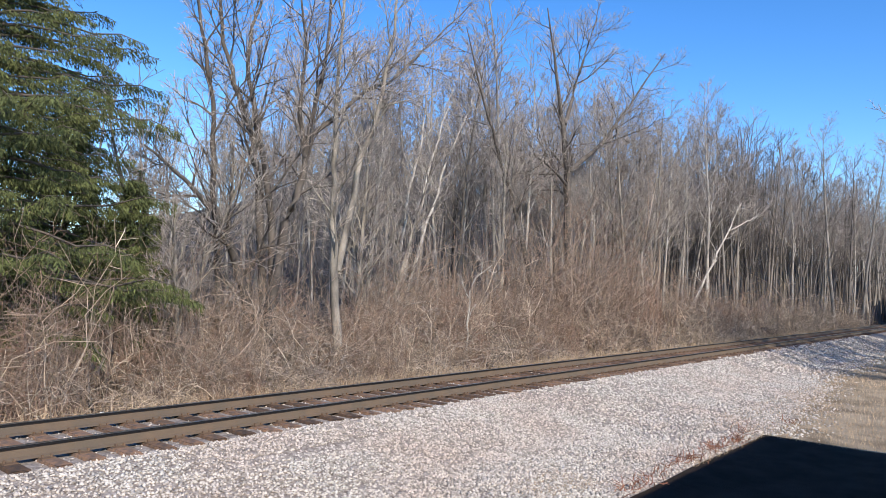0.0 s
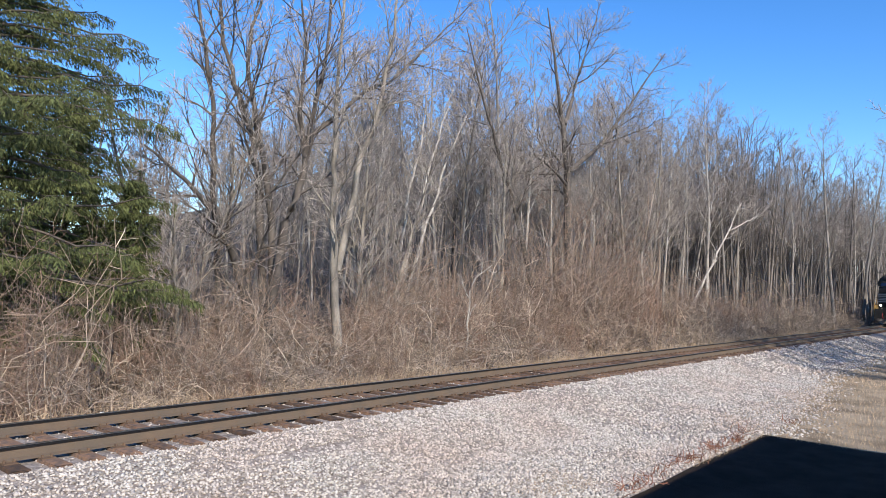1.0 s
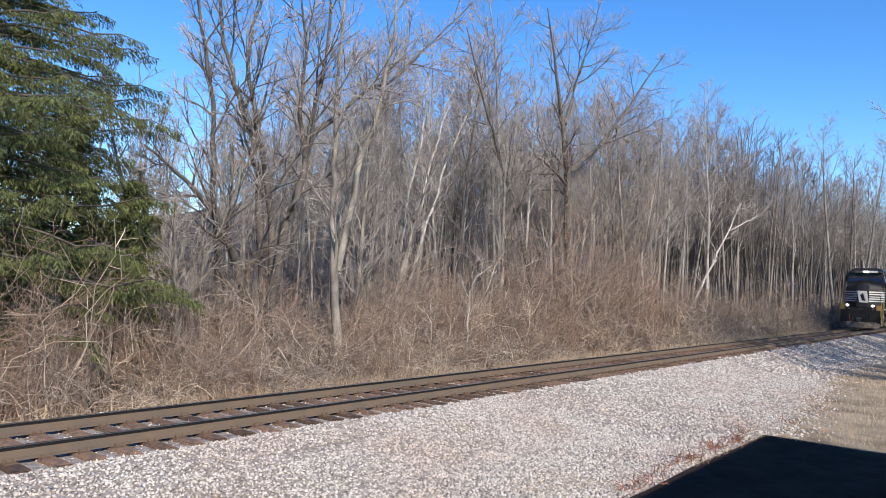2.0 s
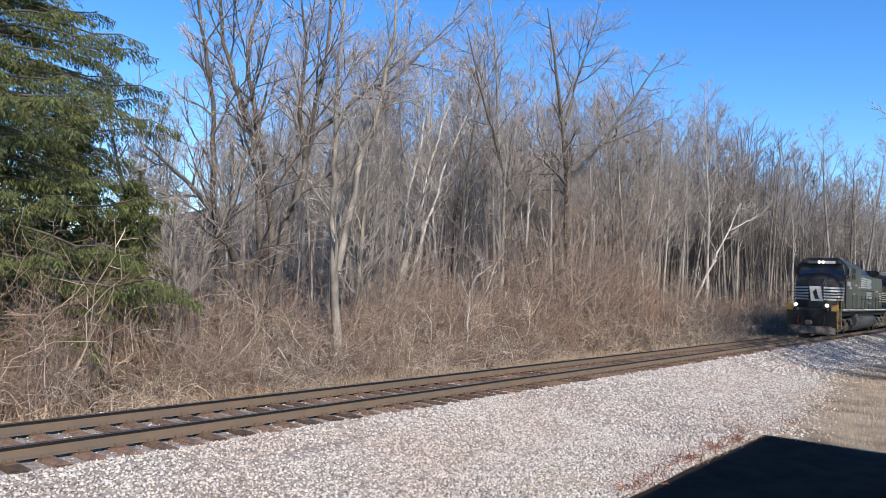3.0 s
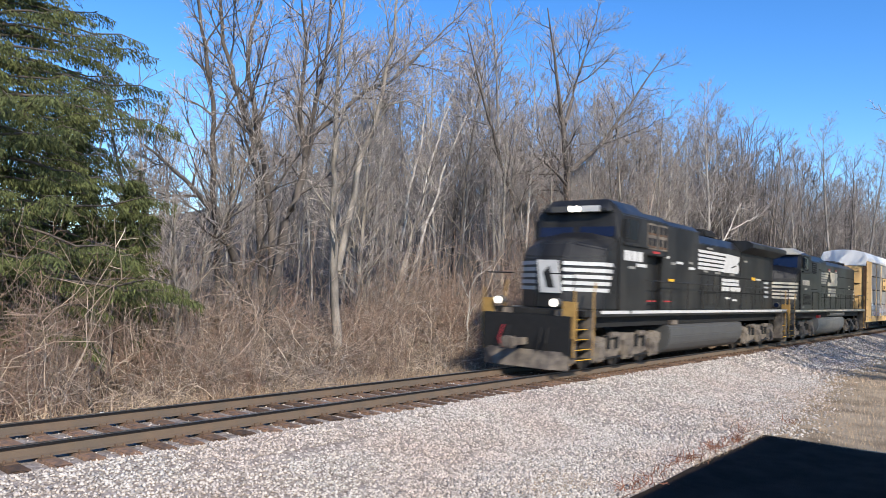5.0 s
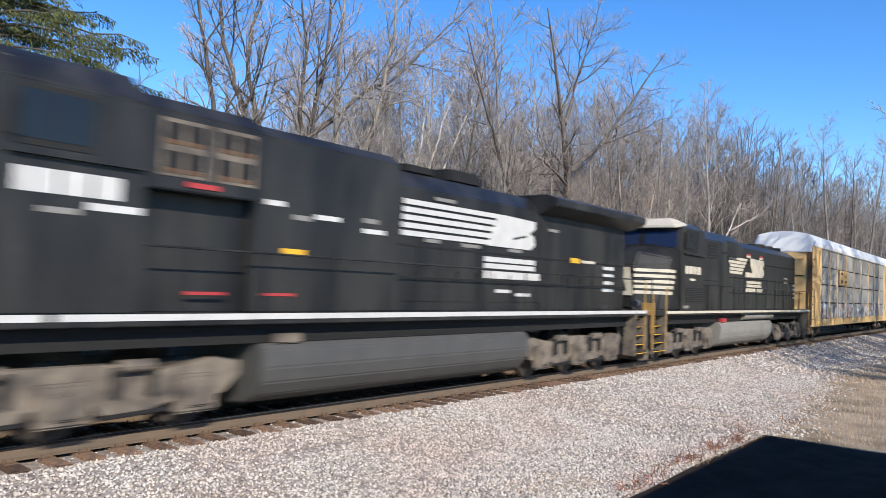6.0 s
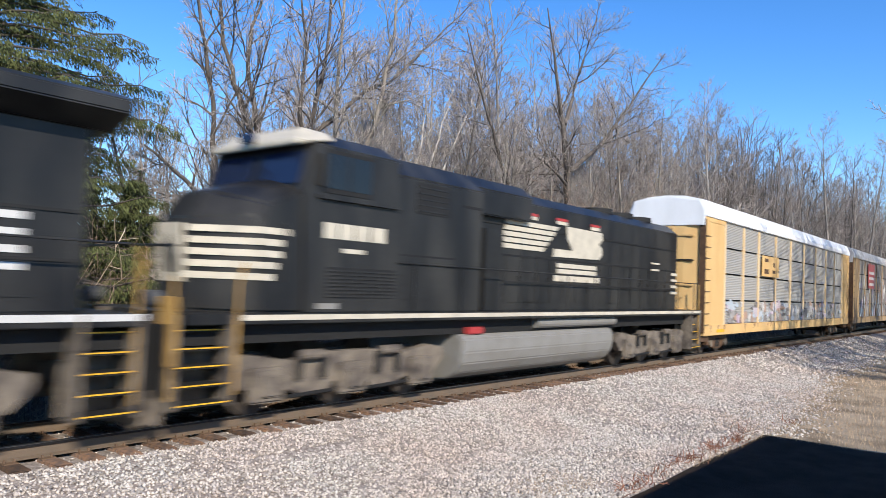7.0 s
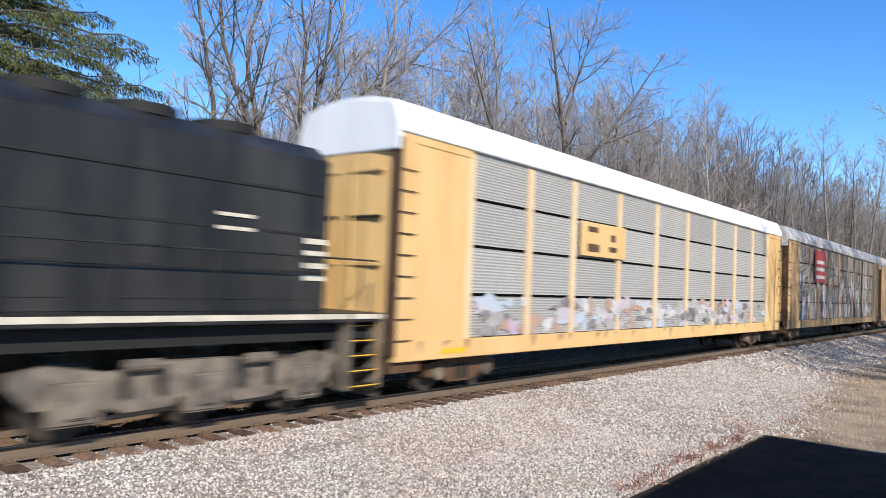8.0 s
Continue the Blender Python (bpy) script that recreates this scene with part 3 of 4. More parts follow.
        if ge:
            # emblem: stacked bars ending in two rounded letters drawn as plain shapes
            bars(L, "emblem_bar", 7.98, 11.9, s * (HW + 0.02), [(3.32 + k * 0.165, 3.43 + k * 0.165) for k in range(5)], W, 0.05)
            part("emblem_block", extrude_y([(11.2, 3.3), (12.2, 3.3), (13.1, 3.3), (13.3, 3.45), (13.25, 3.65), (13.05, 3.72), (13.3, 3.85), (13.3, 4.05), (12.2, 4.08), (11.6, 4.08)], yy, yy + s * 0.016), W, L, "white block emblem")
            part("emblem_gap", extrude_y([(12.28, 3.5), (12.9, 3.62), (12.9, 3.67), (12.3, 3.56)], yy + s * 0.016, yy + s * 0.02), M_BLACK, L)
            bars(L, "hood_number", 11.1, 13.35, yy, [(2.76, 2.88), (2.92, 3.04)], W)
            bars(L, "hood_number", 11.1, 13.6, yy, [(2.52, 2.7)], W)
            for a, b, z in ((11.6, 12.25, 2.18), (12.5, 13.15, 2.1), (14.0, 14.5, 3.86), (8.9, 9.4, 3.22), (10.2, 10.9, 3.2), (12.1, 12.7, 3.2), (9.2, 9.9, 4.15)):
                part("stencil", bx(a, b, *sorted((yy, yy + s * 0.01)), z, z + 0.08), M_TANK2 if z > 3.1 else W, L)
            part("yellow_label", bx(15.25, 15.75, *sorted((yy, yy + s * 0.01)), 3.08, 3.22), M_YEL, L)
            part("stencil", bx(15.85, 16.7, *sorted((yy, yy + s * 0.01)), 3.1, 3.18), M_CREAM, L)
            bars(L, "rear_stripe", 17.25, 17.95, yy, [(2.3 + k * 0.22, 2.4 + k * 0.22) for k in range(4)], W)
            for a, b, z, m in ((4.6, 5.0, 3.55, W), (5.2, 5.6, 3.35, M_TANK2), (5.7, 6.3, 3.4, W), (6.9, 7.3, 3.45, M_TANK2), (6.9, 7.5, 3.25, W), (3.2, 3.9, 2.02, M_REDMARK), (4.6, 5.3, 2.02, M_REDMARK), (5.0, 5.5, 2.75, M_YEL)):
                part("stencil", bx(a, b, *sorted((s * 1.12, s * 1.13)), z, z + (0.05 if z < 2.5 else 0.09)), m, L)
        else:
            for k in range(5):
                z0, z1 = 3.3 + k * 0.152, 3.415 + k * 0.152
                part("emblem_bar", extrude_y([(6.5 + (z0 - 3.3) * 0.4, z0), (8.55 + (z0 - 3.3) * 1.1, z0), (8.55 + (z1 - 3.3) * 1.1, z1), (6.5 + (z1 - 3.3) * 0.4, z1)], yy, yy + s * 0.008), W, L)
            part("emblem_block", extrude_y([(9.05, 3.2), (11.7, 3.24), (11.95, 3.4), (11.9, 3.6), (11.7, 3.7), (11.95, 3.85), (11.9, 4.06), (9.75, 4.08), (9.8, 3.75), (10.1, 3.42), (9.1, 3.42)], yy, yy + s * 0.016), W, L, "cream block emblem")
            bars(L, "hood_number", 9.3, 11.6, yy, [(2.76, 2.88), (2.92, 3.04)], W)
            bars(L, "hood_number", 9.15, 11.8, yy, [(2.54, 2.7)], W)
            for a, b in ((7.6, 8.2), (9.2, 9.8), (11.2, 11.75)):
                part("warning_mark", bx(a, b, *sorted((yy, yy + s * 0.01)), 4.2, 4.27), M_REDMARK, L)
                part("stencil", bx(a, b, *sorted((yy, yy + s * 0.01)), 4.1, 4.19), M_CREAM, L)
            for z in (3.3, 3.08):
                part("stencil", bx(15.6, 16.3, *sorted((yy, yy + s * 0.01)), z, z + 0.06), M_CREAM, L)
            bars(L, "rear_stripe", 17.4, 17.93, yy, [(2.3 + k * 0.22, 2.4 + k * 0.22) for k in range(4)], W)
            part("stencil", bx(0.3, 0.8, *sorted((s * 1.48, s * 1.49)), 1.82, 1.92), M_TANK2, L)
    # walkway handrails
    for s in (-1, 1):
        u = 2.9
        while u < rear - 0.2:
            part("rail_post", rod((u, s * 1.44, 1.74), (u, s * 1.44, 2.72), 0.016, 6), M_BLACK, L)
            u += 1.55
        handrail(L, [(2.4, s * 1.44, 2.72), (rear - 0.2, s * 1.44, 2.72)], 0.018, M_BLACK)
        hm = M_HANDRAIL
        handrail(L, [(-1.3, s * 1.5, 0.5), (-1.3, s * 1.5, 2.2), (-1.2, s * 1.5, 2.55)], 0.025, hm)
        handrail(L, [(-2.4, s * 1.5, 0.5), (-2.4, s * 1.5, 2.3)], 0.025, hm)
        part("side_panel", bx(-2.42, -2.36, *sorted((s * 1.15, s * 1.55)), 1.0, 2.0), hm, L)
        part("side_panel", bx(-1.34, -1.28, *sorted((s * 1.35, s * 1.53)), 0.9, 1.74), hm, L)
        handrail(L, [(rear - 0.1, s * 1.45, 0.5), (rear - 0.1, s * 1.45, 2.7)], 0.022, hm)
        steps(L, -2.3, -1.4, s)
        steps(L, rear - 0.85, rear - 0.1, s)
    # pilots, couplers, tank, trucks
    for u, d in ((-2.42, -1), (rear, 1)):
        part("pilot", hull([(u + d * 0.05 + e, y, z) for e in (-0.03, 0.03) for y, z in ((-1.45, 1.6), (1.45, 1.6), (1.45, 0.55), (-1.45, 0.55))]), M_DARK, L)
        part("plough", hull([(u + d * 0.3, y, 0.14) for y in (-0.9, 0.9)] + [(u + d * 0.02, y, 0.14) for y in (-1.4, 1.4)] + [(u + d * 0.02, y, 0.62) for y in (-1.4, 1.4)] + [(u + d * 0.16, y, 0.62) for y in (-0.9, 0.9)]), M_TRUCK, L)
        coupler(L, u + d * 0.45, d)
        for y in (-0.75, -0.55, 0.5, 0.72):
            handrail(L, [(u + d * 0.08, y, 1.25), (u + d * 0.25, y * 1.05, 0.85), (u + d * 0.2, y * 0.9, 0.6)], 0.022, M_RED if y > 0.6 else M_DARK, "air_hose")
    for s in (-1, 1):
        lamp = part("ditch_light", rod((-2.52, s * 0.92, 1.95), (-2.3, s * 0.92, 1.95), 0.13, 14), M_TANK, L)
        part("lens", rod((-2.53, s * 0.92, 1.95), (-2.515, s * 0.92, 1.95), 0.11, 14), M_LAMP if ge else M_GLASS, lamp)
    handrail(L, [(-2.38, -1.45, 1.75), (-2.38, -1.45, 2.75), (-2.38, -0.5, 2.75)], 0.02, M_BLACK)
    handrail(L, [(-2.38, 1.45, 1.75), (-2.38, 1.45, 2.75), (-2.38, 0.5, 2.75)], 0.02, M_BLACK)
    t0, t1 = (4.5, 12.5) if ge else (4.6, 11.95)
    part("fuel_tank", extrude_x([(q * y, z) for q in (-1, 1) for y, z in ((1.3, 1.24), (1.4, 1.14), (1.42, 0.85), (1.36, 0.6), (1.2, 0.38), (0.95, 0.24), (0.5, 0.18))], t0, t1, 0.03), M_TANK if ge else M_TANK2, L, "dusty fuel tank")
    part("tank_valve", bx(t0 + 0.3, t0 + 0.85, -1.36, -1.2, 1.24, 1.4, 0.02), M_REDMARK if not ge else M_TRUCK, L)
    if not ge:
        part("air_reservoir", rod((7.8, -1.25, 1.45), (12.2, -1.25, 1.45), 0.14, 14), M_TANK2, L)
        part("air_reservoir", rod((7.8, 1.25, 1.45), (12.2, 1.25, 1.45), 0.14, 14), M_TANK2, L)
    loco_truck(L, 1.45, "")
    loco_truck(L, 15.35, "")
    MOVING.append((L, at))
    return L


def autorack(label, at, grime, detail):
    """A covered auto carrier: flat car, perforated side panels between posts, radial end doors, arched roof."""
    A = thing("auto_carrier", label, "freight car", "train")
    Ln = 27.4
    Y, P, R = (M_ARYEL, M_ARPANEL, M_ARROOF) if detail else (M_ARYEL2, M_ARPANEL2, M_ARROOF2)
    part("underframe", bx(0.2, Ln - 0.2, -0.5, 0.5, 0.75, 1.05), M_DARK, A)
    for s in (-1, 1):
        part("side_sill", bx(0.0, Ln, *sorted((s * 1.36, s * 1.53)), 0.78, 1.18, 0.01), Y, A)
        part("top_chord", bx(2.3, 25.3, *sorted((s * 1.38, s * 1.46)), 5.2, 5.33), P, A)
        for a, b in ((0.0, 2.3), (25.3, Ln)):
            part("top_chord", bx(a, b, *sorted((s * 1.38, s * 1.52)), 5.12, 5.33, 0.01), Y, A)
    part("deck", bx(0.0, Ln, -1.36, 1.36, 1.05, 1.15), M_DARK, A)
    # One near-black box fills the load space, with interior shade put in its colour.
    part("inner_deck", bx(0.6, Ln - 0.6, -1.33, 1.33, 1.2, 5.2), M_DARK, A, "near-black box painting the shade inside the load space")
    prof = [(-1.56, 5.3), (-1.56, 5.5), (-1.36, 5.95), (-0.7, 6.1), (0, 6.14), (0.7, 6.1), (1.36, 5.95), (1.56, 5.5), (1.56, 5.3)]
    roof = part("roof", extrude_x(prof, -0.06, Ln + 0.06, 0.015), R, A, "white sheet roof")
    for k in range(18):
        u = 0.8 + k * 1.51
        part("roof_rib", hull([(u + e, y * 1.004, z + 0.012) for e in (-0.03, 0.03) for y, z in prof[1:-1]]), R, roof)
    # ends: curved doors with handholds, white hood above
    for u, d in ((0.0, -1), (Ln, 1)):
        for s in (-1, 1):
            dr = part("end_door", hull([(u + d * e, s * y, z) for z in (1.1, 5.0) for y, e in ((0.02, 0.1), (0.7, 0.08), (1.2, 0.0), (1.42, -0.12), (1.42, -0.3), (0.02, -0.1))], 0.01), M_ARYEL, A, "faded yellow end door")
            for k in range(4):
                part("door_batten", bx(*sorted((u + d * 0.06, u + d * 0.13)), *sorted((s * 0.15, s * 1.1)), 1.7 + k * 0.95, 1.76 + k * 0.95), M_DARK if k == 2 else M_ARYEL, dr)
            part("lock_bar", rod((u + d * 0.13, s * 0.3, 1.2), (u + d * 0.13, s * 0.3, 4.9), 0.02, 6), M_ARYEL, dr)
            ladder = part("corner_post", bx(*sorted((u, u - d * 0.42)), *sorted((s * 1.42, s * 1.53)), 1.15, 5.2, 0.01), M_ARYEL, A)
            part("post_edge", bx(*sorted((u - d * 0.0, u + d * 0.05)), *sorted((s * 1.3, s * 1.54)), 0.9, 5.2), M_BROWN, A)
            for k in range(9):
                part("rung", rod((u + d * 0.02, s * 1.565, 1.2 + k * 0.42), (u - d * 0.44, s * 1.565, 1.2 + k * 0.42), 0.013, 6), M_BROWN, ladder)
        part("roof_end", extrude_x([(-1.5, 4.95), (1.5, 4.95), (1.5, 5.48), (1.32, 5.9), (0, 6.1), (-1.32, 5.9), (-1.5, 5.48)], *sorted((u + d * 0.12, u - d * 0.3)), 0.02), R, A)
        coupler(A, u + d * 0.35, d)
        part("end_sill", bx(*sorted((u, u - d * 0.9)), -1.4, 1.4, 0.55, 0.85), M_BROWN, A)
    posts = [2.3, 4.75, 6.95, 9.72, 12.5, 15.25, 18.0, 20.6, 23.0, 25.3]
    for s in (-1, 1):
        for k, u in enumerate(posts):
            part("side_post", bx(u - 0.12, u + 0.12, *sorted((s * 1.42, s * 1.51)), 1.15, 5.24, 0.012), M_ARPOST if detail else Y, A)
        part("blank_panel", bx(0.42, 2.2, *sorted((s * 1.4, s * 1.5)), 1.15, 5.15), Y, A, "plain faded yellow panel")
        part("blank_panel", bx(25.4, Ln - 0.42, *sorted((s * 1.4, s * 1.5)), 1.15, 5.15), Y, A)
        for k in range(len(posts) - 1):
            u0, u1 = posts[k] + 0.13, posts[k + 1] - 0.13
            for z0, z1 in ((1.2, 2.1), (2.17, 3.17), (3.24, 4.21), (4.28, 5.22)):
                # corrugated panel: a run of shallow horizontal ridges
                n = 14
                hz = (z1 - z0) / n
                prf = [(s * 1.4, z0)] + [(s * (1.462 if j % 2 else 1.475), z0 + j * hz / 2) for j in range(2 * n + 1)] + [(s * 1.4, z1)]
                bm = bmesh.new()
                a = [bm.verts.new((u0, y, z)) for y, z in prf]
                b = [bm.verts.new((u1, y, z)) for y, z in prf]
                for j in range(len(prf)):
                    bm.faces.new((a[j], a[(j + 1) % len(prf)], b[(j + 1) % len(prf)], b[j]))
                part("side_panel", bm, P, A)
        rng = random.Random(int(at))
        gy = s * 1.477
        for k in range(0 if s > 0 else 170 if detail else 150):
            u = rng.gauss(rng.choice((4.0, 8.5, 13.5, 18.0, 22.0)), 1.6)
            z = rng.uniform(1.25, 2.0) if detail else rng.uniform(1.2, 4.2)
            if not 2.6 < u < 24.8:
                continue
            w, hgt = (rng.uniform(0.15, 0.65), rng.uniform(0.08, 0.36)) if detail else (rng.uniform(0.08, 0.4), rng.uniform(0.15, 0.8))
            pts = []
            for j in range(11):
                q = j / 11 * 6.283
                r = rng.uniform(0.35, 1.0)
                pts.append((u + math.cos(q) * w * r, max(1.21, z + math.sin(q) * hgt * r)))
            part("spray_patch", extrude_y(pts, gy, gy + s * (0.004 + 0.0002 * k)), M_GRAFF[rng.randrange(6)], A, "patch of spray paint")
        for k in range(24):
            u, hh = rng.uniform(0.5, 26.8), rng.uniform(0.08, 0.3)
            part("rust_stain", extrude_y([(u, 1.16), (u + rng.uniform(0.02, 0.1), 1.16 - hh), (u + rng.uniform(0.1, 0.3), 1.17)], s * 1.531, s * 1.536), M_CAR_STAIN, A, "brown rust run")
        if detail:
            sg = part("sign_panel", bx(7.2, 10.0, *sorted((s * 1.56, s * 1.568)), 3.28, 4.22), Y, A, "yellow panel with dark shapes")
            for a, b, z0, z1 in ((7.6, 8.3, 3.4, 3.62), (7.6, 8.2, 3.95, 4.1), (8.9, 9.4, 3.45, 3.6), (9.0, 9.3, 3.75, 3.95)):
                part("sign_mark", bx(a, b, *sorted((s * 1.568, s * 1.574)), z0, z1), M_BROWN, sg)
            part("reflector", bx(1.4, 2.3, *sorted((s * 1.53, s * 1.537)), 0.88, 1.0), M_YEL, A)
        else:
            sg = part("sign_panel", bx(5.6, 8.3, *sorted((s * 1.56, s * 1.568)), 3.3, 5.1), M_REDMARK, A, "red panel with white bars")
            for z in (3.5, 3.95, 4.35):
                part("sign_mark", bx(5.9, 8.0, *sorted((s * 1.568, s * 1.574)), z, z + 0.2), M_WHITE, sg)
    for uc in (2.65, Ln - 3.0):
        for s in (-1, 1):
            f = part("truck_side_frame", extrude_y([(uc - 1.2, 0.35), (uc - 1.25, 0.62), (uc - 0.5, 0.72), (uc + 0.5, 0.72), (uc + 1.25, 0.62), (uc + 1.2, 0.35), (uc + 0.7, 0.35), (uc + 0.45, 0.2), (uc - 0.45, 0.2), (uc - 0.7, 0.35)], *sorted((s * 0.98, s * 1.14))), M_BROWN, A)
            for k in (-0.87, 0.87):
                part("axle_box", rod((uc + k, s * 1.0, 0.42), (uc + k, s * 1.22, 0.42), 0.14, 12), M_TRUCK, f)
            for k in (-0.18, 0.0, 0.18):
                part("spring", rod((uc + k, s * 1.1, 0.26), (uc + k, s * 1.1, 0.6), 0.075, 10), M_DARK, f)
        for k in (-0.87, 0.87):
            wheelset(A, uc + k, 0.42)
    MOVING.append((A, at))


locomotive("black wide-cab diesel locomotive with white stripes and lit headlights", 104.9, 1)
locomotive("black diesel locomotive with cream nose stripes and white cab roof edge", 127.1, 2)
autorack("faded yellow auto carrier with grey corrugated panels and white roof", 146.4, 0.0, True)
autorack("weathered yellow auto carrier heavily sprayed with graffiti and a red sign", 146.4 + 28.9, 0.6, False)
autorack("weathered yellow auto carrier heavily sprayed with graffiti and a red sign", 146.4 + 57.8, 0.6, False)


# ---- bare trees and brush ----
class Wood:
    """Collects tapered branches as tubes, many lines at a time."""

    def __init__(self, seed):
        self.rng = np.random.default_rng(seed)
        self.v, self.f, self.n = [], [], 0

    def tubes(self, L, r0, r1, sides=3):
        """L: lines (N, k, 3); r0, r1: the radius at foot and tip of each."""
        N, k, _ = L.shape
        d = np.gradient(L, axis=1)
        d /= np.linalg.norm(d, axis=2, keepdims=True) + 1e-9
        ref = np.where(np.abs(d[..., 2:3]) > 0.9, [[[1.0, 0, 0]]], [[[0, 0, 1.0]]])
        a = np.cross(d, ref)
        a /= np.linalg.norm(a, axis=2, keepdims=True) + 1e-9
        b = np.cross(d, a)
        w = np.linspace(0, 1, k)[None]
        r = (np.broadcast_to(r0, N)[:, None] * (1 - w) + np.broadcast_to(r1, N)[:, None] * w)[..., None, None]
        q = np.arange(sides) / sides * 2 * np.pi
        ring = a[:, :, None] * np.cos(q)[None, None, :, None] + b[:, :, None] * np.sin(q)[None, None, :, None]
        self.v.append((L[:, :, None] + ring * r).reshape(-1, 3))
        m = np.arange(N)[:, None, None] * (k * sides)
        i = np.arange(k - 1)[None, :, None] * sides
        j = np.arange(sides)[None, None]
        j2 = (j + 1) % sides
        self.f.append(np.stack([m + i + j, m + i + j2, m + i + sides + j2, m + i + sides + j], -1).reshape(-1, 4) + self.n)
        self.n += N * k * sides

    def lines(self, P, D, length, k, wander, lift):
        """Wandering lines from the points P along D; lift turns them up or down as they go."""
        P, d = np.asarray(P, float), np.asarray(D, float)
        d = d / (np.linalg.norm(d, axis=1, keepdims=True) + 1e-9)
        step = (np.broadcast_to(length, len(P)) / k)[:, None]
        out = [P]
        up = np.zeros((len(P), 3))
        up[:, 2] = lift
        for _ in range(k):
            d = d + self.rng.normal(0, wander, d.shape) + up
            d /= np.linalg.norm(d, axis=1, keepdims=True)
            out.append(out[-1] + d * step)
        return np.stack(out, 1)

    def branch(self, par, n, t0, a0, a1, length, k, wander, lift, taper=0.65, t1=0.98):
        """n children on each line of par, from t0 of its length on. Gives the lines, their parents and places."""
        rng, N, K = self.rng, len(par), par.shape[1]
        t = np.clip(t0 + (t1 - t0) * (np.arange(n)[None] + rng.uniform(0, 0.95, (N, n))) / n, 0, t1).ravel()
        who = np.repeat(np.arange(N), n)
        s = t * (K - 1)
        i = np.minimum(s.astype(int), K - 2)
        p, q = par[who, i], par[who, i + 1]
        base = p + (q - p) * (s - i)[:, None]
        d = q - p
        d /= np.linalg.norm(d, axis=1, keepdims=True) + 1e-9
        ref = np.where(np.abs(d[:, 2:3]) > 0.8, [[1.0, 0, 0]], [[0, 0, 1.0]])
        a = np.cross(d, ref)
        a /= np.linalg.norm(a, axis=1, keepdims=True) + 1e-9
        b = np.cross(d, a)
        spin = (np.tile(np.arange(n), N) * 2.4 + np.repeat(rng.uniform(0, 6.28, N), n) + rng.uniform(-0.5, 0.5, N * n))[:, None]
        ang = rng.uniform(a0, a1, N * n)[:, None]
        dd = d * np.cos(ang) + (a * np.cos(spin) + b * np.sin(spin)) * np.sin(ang)
        ln = np.broadcast_to(length, N)[who] * (1.15 - taper * t) * rng.uniform(0.65, 1.2, N * n)
        return self.lines(base, dd, ln, k, wander, lift), who, t, ln

    def make(self, name, material, parent):
        return raw(name, np.concatenate(self.v), np.concatenate(self.f), material, parent, smooth=True)


def grow(wood, twig, trunk, r0, r1, limbs, first, reach, levels, fine, up=0.55, sides=8, thick=0.01, small=2):
    """Limbs off a trunk line, boughs off limbs, twigs off boughs, twiglets off twigs."""
    T = np.asarray(trunk, float)[None]
    wood.tubes(T, r0, r1, sides)
    l1, _, t, ln = wood.branch(T, limbs, first, up * 0.7, up * 1.45, reach, 7, 0.1, 0.05)
    rr = (r0 + (r1 - r0) * t) * wood.rng.uniform(0.28, 0.5, len(t)) + 0.008
    wood.tubes(l1, rr, 0.008, 5)
    l2, w2, t2, ln2 = wood.branch(l1, levels, 0.18, 0.35, 0.85, ln * 0.62, 4, 0.12, 0.05)
    wood.tubes(l2, rr[w2] * 0.32 * (1.15 - t2 * 0.6) + 0.007, 0.007, 3)
    l3, w3, t3, ln3 = wood.branch(l2, fine, 0.15, 0.3, 0.8, ln2 * 0.62, 2, 0.12, 0.05)
    twig.tubes(l3, thick, thick * 0.55, 3)
    if small:
        l4 = wood.branch(l3, small, 0.25, 0.3, 0.8, ln3 * 0.62, 1, 0.1, 0.03)[0]
        twig.tubes(l4, thick * 0.8, thick * 0.45, 3)


TREE_LABEL = "tall leafless grey-barked tree in the wood"


def bare_tree(seed, height, r, lean=(0, 0), limbs=16, first=0.35, reach=4.0, levels=6, fine=5, bark=None, label=TREE_LABEL, stems=1, wander=0.03, up=0.6, thick=0.013, small=2, crown=None):
    T = thing("bare_tree", label, "tree", "bare trees")
    wood, twig = Wood(seed), Wood(seed + 1000)
    for s in range(stems):
        d = np.array([lean[0], lean[1], 1.0])
        if stems > 1:
            a = s / stems * 6.28 + seed
            d = d + np.array([math.cos(a), math.sin(a), 0]) * 0.28
        pts = wood.lines([(0, 0, -0.25)], [d], height * (1 if s == 0 else 0.85), 10, wander, 0.03)[0]
        grow(wood, twig, pts, r * (1 if s == 0 else 0.75), 0.02, limbs, first, reach, levels, fine, up, thick=thick, small=small)
    wood.make("trunk", bark or M_BARK, T)
    twig.make("crown", crown or M_TWIG2, T)
    return T


def put(ob, x, y, rz=0, s=1.0, dz=0.0):
    m = pose(x, y, ground_z(x, y) + dz, 0, 0, rz)
    if ob.get("placed"):
        c = copy_thing(ob, m)
    else:
        ob["placed"] = 1
        ob.matrix_basis = m
        c = ob
    c.scale = (s, s, s)
    return c


